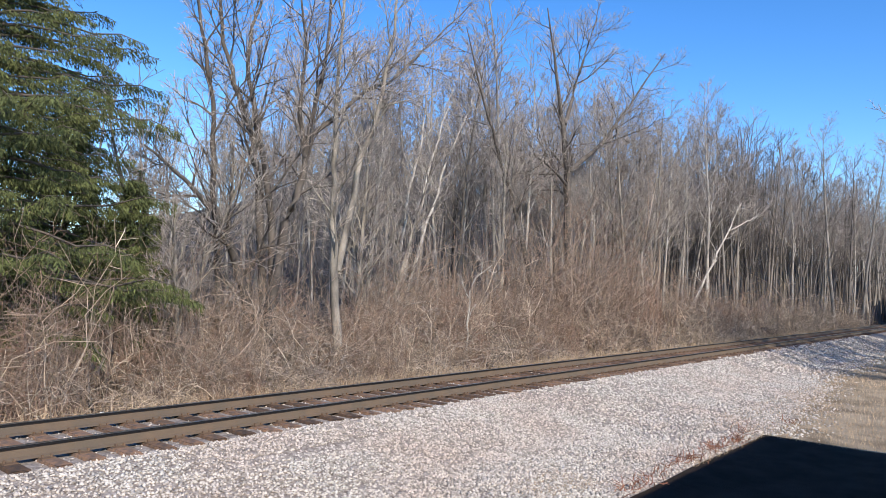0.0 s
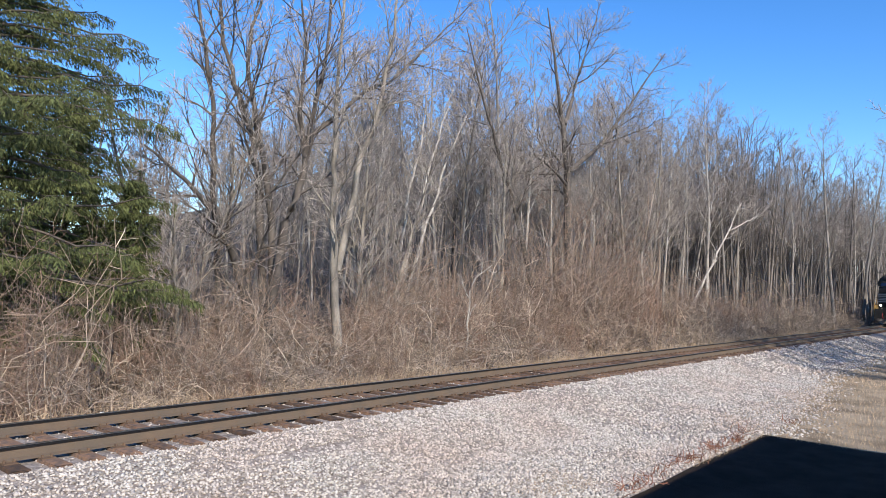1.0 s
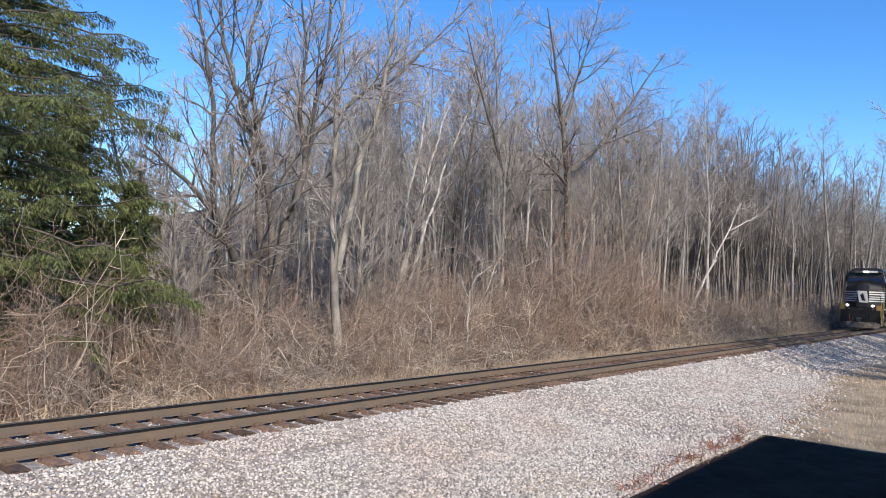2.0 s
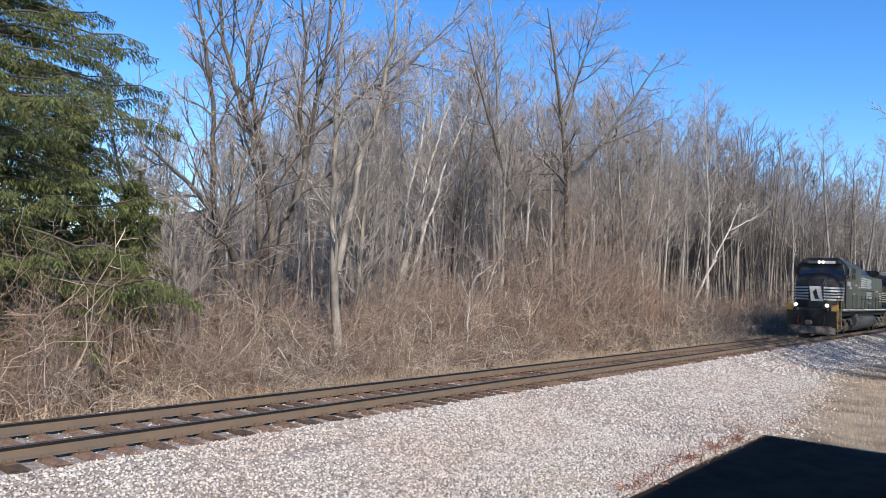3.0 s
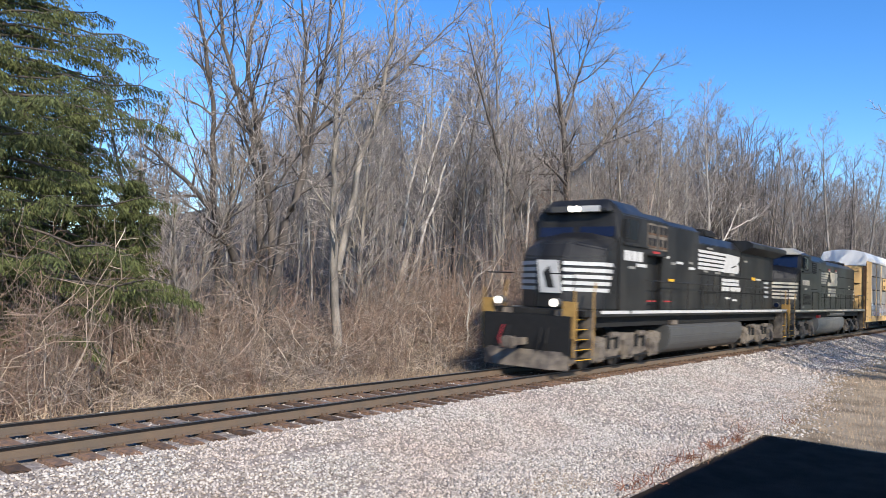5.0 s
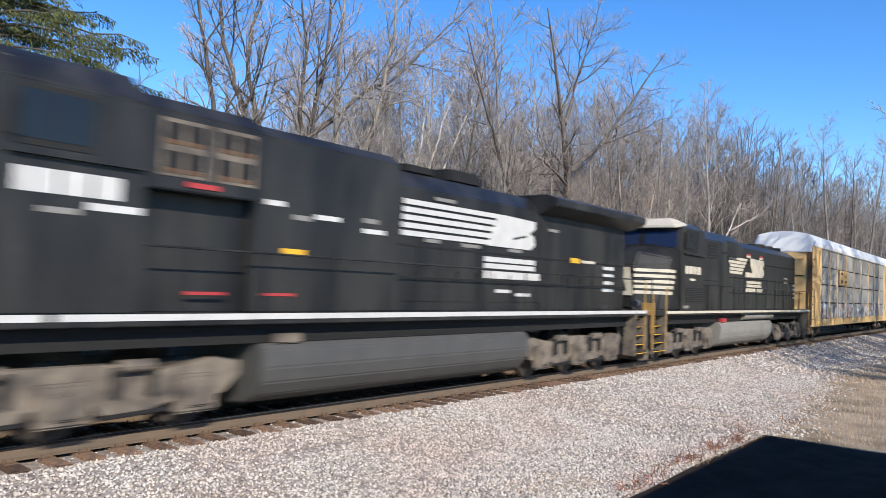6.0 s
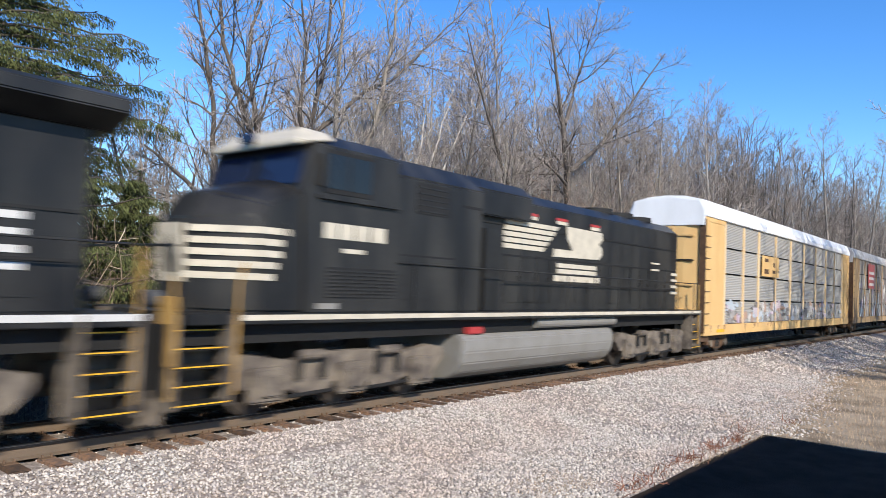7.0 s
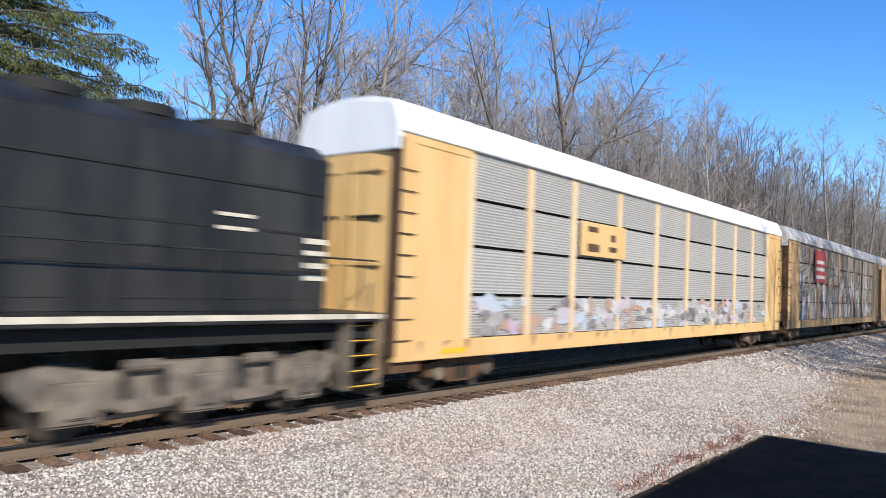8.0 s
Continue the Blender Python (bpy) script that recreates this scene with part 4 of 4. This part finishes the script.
def bent_tree(label, lines, seed, bark, reach=3.5, limbs=9, levels=6, fine=5, first=0.3, thick=0.0085, up=0.7):
    """A tree whose main stems follow given lines: ([(x, y, z) ...], foot radius, top radius)."""
    T = thing("bare_tree", label, "tree", "bare trees")
    wood, twig = Wood(seed), Wood(seed + 1000)
    for pts, r0, r1 in lines:
        p = np.array(pts, float)
        t = np.linspace(0, len(p) - 1, 4 * (len(p) - 1) + 1)
        p = np.column_stack([np.interp(t, np.arange(len(p)), p[:, k]) for k in range(3)])
        p[1:-1] = (p[:-2] + 2 * p[1:-1] + p[2:]) / 4 + wood.rng.normal(0, 0.03, (len(p) - 2, 3))
        grow(wood, twig, p, r0, r1, limbs, first, reach, levels, fine, up, thick=thick)
    wood.make("trunk", bark, T)
    twig.make("crown", M_TWIG, T)
    T["placed"] = 1
    return T


def forest():
    rng = random.Random(21)
    barks = (M_BARK, M_BARKL, M_BARK, M_BARKG, M_BARKL, M_BARK)
    tall = [bare_tree(s, h, r, limbs=15, first=0.34, reach=4.6, levels=6, fine=5, up=0.55, bark=barks[s - 1]) for s, h, r in ((1, 17.5, 0.15), (2, 16, 0.12), (3, 18.5, 0.18), (4, 15, 0.11), (5, 17, 0.14), (6, 14, 0.1))]
    spots = []
    for i in range(4000):
        x = rng.uniform(20, 62) if i % 2 else 50 + 80 * rng.random() ** 1.2
        near = 20.5 if x < 58 else max(15.6, 20.5 - (x - 58) * 0.16)
        y = near + abs(rng.gauss(0, 1)) * 7 + (2.5 if x < 30 else 0)
        if any((x - a) ** 2 + (y - b) ** 2 < (1.4 + 0.009 * x) ** 2 for a, b in spots):
            continue
        spots.append((x, y))
        if len(spots) >= 132:
            break
    for x, y in spots:
        put(tall[rng.randrange(6)], x, y, rng.uniform(0, 360), rng.uniform(0.85, 1.12) * (0.6 if x < 27 else 0.95 if x < 60 else 1.05))
    # the wood behind, too dense to count
    w = Wood(77)
    u = w.rng.uniform
    for edge, n in ((True, 850), (False, 800)):
        x = 66 + 270 * u(size=n) ** 1.4 if edge else 16 + 140 * u(size=n) ** 0.8
        y = np.maximum(15.6, 20.5 - np.maximum(x - 60, 0) * 0.12) + np.abs(w.rng.normal(0, 11, n)) if edge else u(28, 85, n)
        z = np.array([ground_z(a, b) - 0.2 for a, b in zip(x, y)])
        d = np.column_stack([w.rng.normal(0, 0.05, (n, 2)), np.ones(n)])
        p = w.lines(np.column_stack([x, y, z]), d, u(13, 19.5, n) if edge else u(9, 16, n), 6, 0.04, 0.02)
        w.tubes(p, u(0.07, 0.17, n), 0.02, 4)
        l1 = w.branch(p, 9 if edge else 8, 0.3, 0.35, 0.85, 3.4, 2, 0.12, 0.05)[0]
        w.tubes(l1, 0.034, 0.014, 3)
        l2 = w.branch(l1, 5, 0.15, 0.3, 0.9, 1.7, 1, 0.1, 0.05)[0]
        w.tubes(l2, 0.022, 0.012, 3)
    tagged(w.make("far_woods", M_WOODS, None), "dense grey leafless woodland in the distance", "woods", kind="stuff")
    # undergrowth inside the wood
    w = Wood(78)
    n = 3600
    x, y = w.rng.uniform(6, 190, n), w.rng.uniform(20.5, 50, n)
    z = np.array([ground_z(a, b) - 0.1 for a, b in zip(x, y)])
    p = w.lines(np.column_stack([x, y, z]), np.column_stack([w.rng.normal(0, 0.4, n), w.rng.normal(0, 0.3, n), np.ones(n)]), w.rng.uniform(1.5, 5.5, n), 3, 0.2, 0.0)
    w.tubes(p, 0.024, 0.008, 3)
    w.tubes(w.branch(p, 5, 0.2, 0.4, 1.2, 1.3, 2, 0.2, 0.0)[0], 0.01, 0.005, 3)
    tagged(w.make("undergrowth", M_WOODS, None), "grey tangled leafless undergrowth in the wood", "undergrowth", kind="stuff")


forest()


def hero_trees():
    bent_tree("large dark leafless tree with wide spreading limbs", [
        ([(37.1, 20.5, -0.1), (36.3, 20.5, 6.5), (35.9, 20.5, 9.4), (34.9, 20.5, 13.0), (33.3, 20.5, 17.5)], 0.32, 0.03),
        ([(36.2, 20.5, 9.0), (39.2, 20.2, 10.9), (42.7, 20.0, 14.1), (48.2, 20.0, 19.0)], 0.15, 0.03),
        ([(35.6, 20.5, 11.6), (37.3, 20.7, 14.9), (39.4, 20.7, 18.9)], 0.12, 0.03),
        ([(36.1, 20.5, 8.1), (33.6, 20.0, 8.7), (31.7, 20.0, 9.2)], 0.09, 0.03)], 40, M_BARKD, reach=3.6, limbs=12, levels=7, fine=6)
    bent_tree("dark leafless tree with a long low limb", [
        ([(13.3, 17.6, -0.3), (14.0, 17.6, 4.1), (14.6, 17.6, 5.5), (14.8, 17.6, 7.0), (15.3, 17.6, 9.3), (15.5, 17.6, 14.0)], 0.15, 0.03),
        ([(14.7, 17.6, 6.7), (15.8, 17.4, 7.7), (16.9, 17.4, 8.7), (18.0, 17.4, 9.2), (19.6, 17.4, 10.7), (22.4, 17.4, 13.4)], 0.09, 0.02),
        ([(14.6, 17.6, 6.1), (14.3, 17.6, 7.8), (14.5, 17.6, 9.4), (13.9, 17.6, 12.5)], 0.08, 0.02)], 41, M_BARKD, reach=2.8, limbs=13, levels=6, fine=6)
    bent_tree("pale-barked forked leafless tree rising from the brush", [
        ([(15.8, 17.0, -0.6), (15.65, 17.0, 1.6), (15.4, 17.0, 4.0), (15.3, 17.0, 5.8), (15.3, 17.0, 8.5), (15.4, 17.0, 13.0)], 0.16, 0.03),
        ([(15.65, 17.0, 2.6), (16.3, 17.0, 5.7), (17.0, 17.0, 7.7), (17.6, 17.0, 10.0), (18.0, 17.0, 13.5)], 0.12, 0.03)], 42, M_BARKM, reach=2.5, limbs=12, levels=6, fine=6)
    bent_tree("crooked leafless tree with a dark leaning trunk", [
        ([(13.7, 18.4, -0.2), (13.3, 18.4, 1.8), (12.6, 18.4, 3.3), (12.0, 18.4, 4.2), (11.1, 18.4, 4.9), (9.8, 18.4, 5.7)], 0.19, 0.03),
        ([(14.1, 18.4, -0.2), (13.6, 18.4, 5.1), (13.1, 18.4, 6.8), (12.5, 18.4, 8.0), (11.9, 18.4, 9.5), (11.5, 18.4, 13.5)], 0.14, 0.03),
        ([(14.4, 18.3, -0.2), (13.8, 18.3, 5.5), (13.1, 18.3, 7.4), (12.8, 18.3, 9.1), (13.6, 18.3, 12.0)], 0.13, 0.03),
        ([(12.7, 18.6, -0.2), (12.1, 18.6, 4.9), (11.9, 18.6, 7.4), (11.5, 18.6, 9.3), (10.7, 18.6, 12.5)], 0.1, 0.03)], 43, M_BARKD, reach=2.7, limbs=13, first=0.15, levels=6, fine=6)
    for k, line in enumerate(([(22.2, 21, 0.1), (23.2, 21, 3.0), (24.1, 21, 5.8), (25.1, 21, 9.0), (26.2, 21, 11.6)], [(22.8, 21, 0.1), (24.1, 21, 3.6), (25.2, 21, 6.5), (26.3, 21, 9.0), (27.9, 21, 11.5)], [(23.0, 21.5, 0.1), (23.5, 21.5, 4.3), (23.9, 21.5, 6.6), (24.5, 21.5, 8.5), (24.9, 21.5, 11.8)])):
        bent_tree("slim white-barked leaning tree", [(line, 0.085, 0.02)], 50 + k, M_BARKP, reach=1.6, limbs=12, levels=5, fine=4, first=0.45)
    bent_tree("pale peeling leaning trunk with a broken fork", [
        ([(50.0, 19, -0.1), (51.6, 19, 1.3), (55.2, 19, 4.1), (58.9, 19, 7.0), (62.6, 19, 10.1)], 0.13, 0.04),
        ([(60.0, 19, 7.6), (65.5, 19, 9.0), (67.5, 19, 9.6)], 0.06, 0.02)], 46, M_BARKP, reach=2.6, limbs=8, levels=5, fine=5, first=0.4)
    bent_tree("pale broken snag among red-brown brush", [([(41.0, 18.0, -0.2), (41.0, 18, 2.5), (40.8, 18, 4.7)], 0.1, 0.07)], 47, M_BARKP, reach=0.8, limbs=3, levels=2, fine=2)
    bent_tree("pale bent sapling in the brush", [([(20.8, 15.6, -0.6), (20.7, 15.6, 1.0), (20.85, 15.6, 2.4), (22.1, 15.6, 3.1)], 0.035, 0.015)], 49, M_BARKP, reach=0.9, limbs=5, levels=3, fine=3)
    bent_tree("dark leafless tree leaning towards the track", [([(32.9, 20, -0.1), (32.1, 20, 2.0), (30.1, 20, 6.2), (28.5, 20, 8.7), (27.2, 20, 10.7), (25.6, 20, 14.0)], 0.17, 0.02)], 48, M_BARKD, reach=2.8, limbs=14, levels=6, fine=6)
    # slim understorey trees at the wood's edge
    for k, (x, y, h) in enumerate(((10.6, 17.6, 5.0), (11.3, 19.2, 8.5), (18.8, 19.4, 9.0), (20.3, 19.6, 8.5), (28.0, 19.2, 9.5), (42.5, 19.5, 14.0), (46.0, 19.8, 15.0))):
        put(bare_tree(70 + k, h, 0.05 + h * 0.006, limbs=18, first=0.12, reach=h * 0.3, levels=6, fine=6, bark=M_BARKM, label="slim leafless understorey tree above the brush", up=0.6, stems=2 if k % 2 else 1, thick=0.008), x, y, 40 * k)
    # trees on the near side of the track, whose branches reach into view and shade the line
    stand = [(34.5, 0.2, 11), (37.5, 2.4, 14), (40.5, 0.8, 13), (43.0, 2.2, 12), (46.0, 1.2, 15), (49.0, 2.6, 14), (52.0, 0.5, 16), (55.5, 2.8, 17), (59.0, 1.4, 15), (62.5, 3.2, 16), (67, 1.8, 17), (72, 3.2, 16), (77, 2.0, 18), (83, 3.6, 17), (90, 2.6, 18)]
    stand += [(29.0 + 5.2 * k, -4.0 - 2.5 * (k % 2), 15 + 2 * (k % 3)) for k in range(13)]
    for k, (x, y, h) in enumerate(stand):
        put(bare_tree(60 + k, h, 0.014 * h + 0.06, limbs=18, first=0.12, reach=h * 0.3, levels=6, fine=5, bark=M_BARKD, label="leafless tree on the near side of the track", up=0.7), x, y, 90 * k)


hero_trees()


def spruce(seed, height, reach, label, whorls, name="spruce_tree", droop=0.25):
    """A conifer: trunk, whorls of drooping boughs, hanging sprays of needles."""
    T = thing(name, label, "tree", "conifers")
    wood = Wood(seed)
    rng = wood.rng
    wood.tubes(wood.lines([(0, 0, -0.2)], [(0, 0, 1)], height, 8, 0.01, 0), height * 0.018, 0.03, 8)
    vs, fs = [], []
    cnt = 0
    for w in range(whorls):
        t = (w + rng.uniform(0, 0.5)) / whorls
        z = height * (0.1 + 0.89 * t)
        L0 = reach * (1 - t) ** 0.8 + 0.25
        for k in range(6):
            a = k * 1.0472 + w * 0.7 + rng.uniform(-0.25, 0.25)
            L = L0 * rng.uniform(0.5, 1.15)
            d = np.array([math.cos(a), math.sin(a), -0.05 + 0.35 * t])
            line = wood.lines([(0, 0, z)], [d], L, 6, 0.06, -droop * 0.22)[0]
            line[-2:, 2] += 0.06 * L
            wood.tubes(line[None], 0.018 + 0.008 * L, 0.006, 4)
            n = int(230 * L) + 40
            tt = rng.uniform(0.12, 1, n) ** 0.8 * 6
            i = np.minimum(tt.astype(int), 5)
            p = line[i] + (line[i + 1] - line[i]) * (tt - i)[:, None]
            side = np.array([-math.sin(a), math.cos(a), 0])
            off = rng.normal(0, 1, n) * (0.10 + 0.2 * L / 3) * (1.15 - tt / 6)
            p = p + side * off[:, None] + np.column_stack([rng.normal(0, 0.03, n)] * 2 + [rng.uniform(-0.3, 0.05, n) * rng.uniform(0, 1, n) - np.abs(off) * 0.35])
            ln = rng.uniform(0.06, 0.17, n)
            out = np.array([math.cos(a), math.sin(a), 0]) * 0.55 + side * np.sign(off)[:, None] * 0.5 + rng.normal(0, 0.35, (n, 3))
            out[:, 2] -= rng.uniform(0.5, 1.5, n)
            out /= np.linalg.norm(out, axis=1)[:, None]
            nor = np.cross(out, rng.normal(0, 1, (n, 3)))
            nor /= np.linalg.norm(nor, axis=1)[:, None] + 1e-9
            wd = (ln * rng.uniform(0.07, 0.13, n))[:, None]
            for q in (nor,):
                vv = np.stack([p - q * wd * 0.4, p + out * (ln * 0.45)[:, None] - q * wd, p + out * ln[:, None], p + out * (ln * 0.45)[:, None] + q * wd], 1)
                vs.append(vv.reshape(-1, 3))
                fs.append(np.arange(4 * n).reshape(n, 4) + cnt)
                cnt += 4 * n
    wood.make("trunk", M_BARKD, T)
    raw("needles", np.concatenate(vs), np.concatenate(fs), M_NEEDLE, T)
    return T


put(spruce(81, 17.5, 5.1, "large dark green spruce with drooping boughs", 74), 6.0, 19.2)
put(spruce(82, 5.2, 1.6, "small bluish green spruce at the brush's edge", 24), 9.9, 18.9, 40)
put(spruce(83, 7.0, 2.2, "green spruce half hidden by dry brush", 24), 8.6, 20.0, 10)


# ---- brush ----
def shrub(seed, h, spread, n, material, label, arch=0.12, thick=0.0115):
    """A tangle of arching canes, each with fine side twigs."""
    S = thing("shrub", label, "shrub", "brush along the line")
    w = Wood(seed)
    rng = w.rng
    a, rr = rng.uniform(0, 6.28, n), spread * np.sqrt(rng.uniform(0, 1, n))
    p = np.column_stack([np.cos(a) * rr, np.sin(a) * rr * 0.8, np.full(n, -0.1)])
    d = np.column_stack([rng.normal(0, 0.55, n), rng.normal(0, 0.55, n), np.ones(n)])
    ln = h * rng.uniform(0.45, 1.25, n) * (1.15 - 0.45 * rr / spread)
    l = w.lines(p, d, ln, 6, 0.3, -arch)
    l[..., 2] = np.maximum(l[..., 2], 0.02 * rng.uniform(0, 5, (n, 1)) - 0.1)
    l2, _, _, ln2 = w.branch(l, 4, 0.2, 0.4, 1.3, ln * 0.36, 2, 0.4, -0.08)
    l3 = w.branch(l2, 2, 0.2, 0.4, 1.3, ln2 * 0.5, 1, 0.3, -0.05)[0]
    for m, r0 in ((l, rng.uniform(0.6, 1.3, n) * thick), (l2, thick * 0.55), (l3, thick * 0.38)):
        # the tangle keeps within its own mound
        r = np.hypot(m[..., 0], m[..., 1])
        m[..., :2] *= np.minimum(1, 1.2 * spread / (r + 1e-6))[..., None]
        w.tubes(m, r0, 0.003, 3)
    w.make("tangle", material, S)
    return S


def brush():
    rng = random.Random(5)
    L = "tangled leafless brown brush beside the track"
    kinds = [shrub(91, 2.7, 1.4, 76, M_BRUSH, L, 0.2), shrub(92, 2.4, 1.5, 76, M_BRUSHG, "tangled leafless grey-brown brush beside the track", 0.3), shrub(93, 2.9, 1.3, 76, M_BRUSHR, "tangled red-brown leafless brush", 0.25), shrub(94, 2.1, 1.4, 76, M_BRUSH, L, 0.38)]
    x = 1.5
    while x < 95:
        step = 1.3 if x < 24 else 1.9 if x < 45 else 2.6
        for row, y in enumerate((14.9, 16.2, 17.6, 19.2)):
            if (x > 24 and row == 3) or rng.random() < 0.07:
                continue
            k = rng.choice((0, 1, 1, 3, 3)) if row < 2 else rng.choice((0, 1, 2, 2))
            s = (0.85, 1.05, 1.1, 1.1)[row] * rng.choice((0.62, 0.8, 1.0, 1.1, 1.25, 1.4)) * (1.12 if x < 18 else 1.35 if x < 45 else 1.6)
            put(kinds[k], x + rng.uniform(-0.5, 0.5) + row * 0.3, max(13.0 + 1.75 * s, y + rng.uniform(-0.45, 0.45) + (0 if x < 18 else 0.4 if x < 45 else 1.1)), rng.uniform(0, 360), s)
        x += step
    # vine-hung mounds
    mound = shrub(95, 5.8, 2.3, 380, M_BRUSHR, "tall mound of red-brown vines over dead saplings", 0.13, 0.014)
    for x, y, s in ((31.6, 17.7, 1.55), (34.2, 18.6, 1.35), (37.6, 18.4, 1.0), (41.5, 18.2, 0.9), (19.6, 18.0, 0.72), (22.0, 18.4, 0.85), (25.3, 18.3, 0.7), (12.9, 18.2, 0.8), (6.2, 17.2, 0.8), (27.5, 17.2, 0.66), (47, 18.2, 0.8), (53, 18.2, 0.75), (3.6, 17.0, 0.7), (9.2, 17.4, 0.62), (15.7, 15.6, 0.44), (20.4, 15.8, 0.42), (10.4, 15.4, 0.42), (6.0, 15.3, 0.42), (24.8, 16.0, 0.5)):
        put(mound, x, y, rng.uniform(0, 360), s)


brush()


def grass():
    rng = np.random.default_rng(12)
    P = []

    def tuft(n, x0, x1, y0, y1, h0, h1, wide=0.006):
        P.append(np.column_stack([rng.uniform(x0, x1, n), rng.uniform(y0, y1, n), rng.uniform(h0, h1, n), np.full(n, wide)]))

    tuft(8000, 2, 30, 13.1, 14.5, 0.12, 0.6, 0.006)
    tuft(5000, 30, 70, 13.2, 14.8, 0.2, 0.6, 0.012)
    tuft(15000, 17.2, 34, 1.5, 6.2, 0.03, 0.11, 0.008)
    tuft(11000, 30, 75, 2.5, 7.0, 0.03, 0.13, 0.014)
    tuft(1300, 9.3, 11.0, 5.3, 6.3, 0.02, 0.09)
    tuft(900, 13.0, 17.3, 4.62, 5.0, 0.03, 0.1)
    p = np.concatenate(P)
    n = len(p)
    z = np.array([ground_z(a, b) for a, b in p[:, :2]]) - 0.02
    a = rng.uniform(0, 6.28, n)
    lean = rng.normal(0, 0.35, (n, 2)) * p[:, 2:3]
    base = np.column_stack([p[:, 0], p[:, 1], z])
    wv = np.column_stack([np.cos(a), np.sin(a), np.zeros(n)]) * p[:, 3:4]
    tip = base + np.column_stack([lean, p[:, 2]])
    v = np.stack([base - wv, base + wv, tip], 1).reshape(-1, 3)
    tagged(raw("dry_grass", v, np.arange(3 * n).reshape(n, 3), M_GRASS), "dry tan grass along the line", "grass", kind="stuff")


grass()


def weeds():
    """Low red-brown weeds scattered at the edge of the building's shade."""
    w = Wood(15)
    for cx, cy, n in ((11.6, 4.85, 24), (12.6, 4.95, 20), (13.4, 4.9, 50), (14.9, 4.95, 60), (16.2, 4.95, 60), (17.2, 5.1, 20), (19.5, 4.6, 20), (10.9, 4.9, 30)):
        for i in range(n):
            x, y = cx + w.rng.normal(0, 0.22), cy + w.rng.normal(0, 0.1)
            w.tubes(w.lines([(x, y, ground_z(x, y))], [(w.rng.normal(0, 0.8), w.rng.normal(0, 0.8), 1)], w.rng.uniform(0.1, 0.3), 3, 0.3, -0.1), 0.009, 0.003, 3)
    tagged(w.make("weeds", M_REDWEED, None), "low red-brown dead weeds in the ballast edge", "weeds", kind="stuff")


weeds()


# ---- building beside the camera, which shades the foreground ----
def depot():
    D = thing("trackside_building", "low trackside building with a shingled roof", "building", kind="structure")
    g = ground_z(12, -3)
    part("wall", bx(2.6, 13.9, -7.0, -1.3, g - 0.1, 2.7), M_WALL, D)
    part("roof", hull([(x, y, z) for x in (1.9, 14.42) for y, z in ((-0.53, 2.7), (-0.53, 2.82), (-7.6, 2.7), (-7.6, 2.82), (-4.0, 3.0))]), M_SHINGLE, D)
    for x in (4.5, 8, 11.5):
        w = part("window", bx(x, x + 1.1, -1.32, -1.27, 0.7, 2.0), M_GLASS, D)
        part("window_sill", bx(x - 0.06, x + 1.16, -1.3, -1.2, 0.63, 0.7), M_WHITE, w)


depot()
part("paper_litter", hull([(6.55 + dx, 13.15 + dy, -0.33 + dz) for dx, dy, dz in ((-0.16, 0, 0), (0.14, 0.03, 0), (0.1, 0.1, 0.03), (-0.1, 0.12, 0.02), (0, 0.06, 0.09), (0.12, 0, 0.05))], 0.01), M_LITTER)
tagged(bpy.data.objects["paper_litter"], "crumpled pale litter lying by the rail", "litter")


# ---- what moves ----
def motions():
    times = [k / FPS for k in range(0, 241)]
    coarse = [0, 1 / 30, 2 / 30] + [k / 10 for k in range(1, 80)] + [8 - 2 / 30, 8 - 1 / 30, 8.0]
    for ob, at in MOVING:
        walk(ob, [(t, pose(at - SPEED * t, YC, 0)) for t in coarse])
    for w, u, r in TURNING:
        walk(w, [(t, pose(u, 0, r, 0, -math.degrees(SPEED * t / r), 0)) for t in times])


motions()
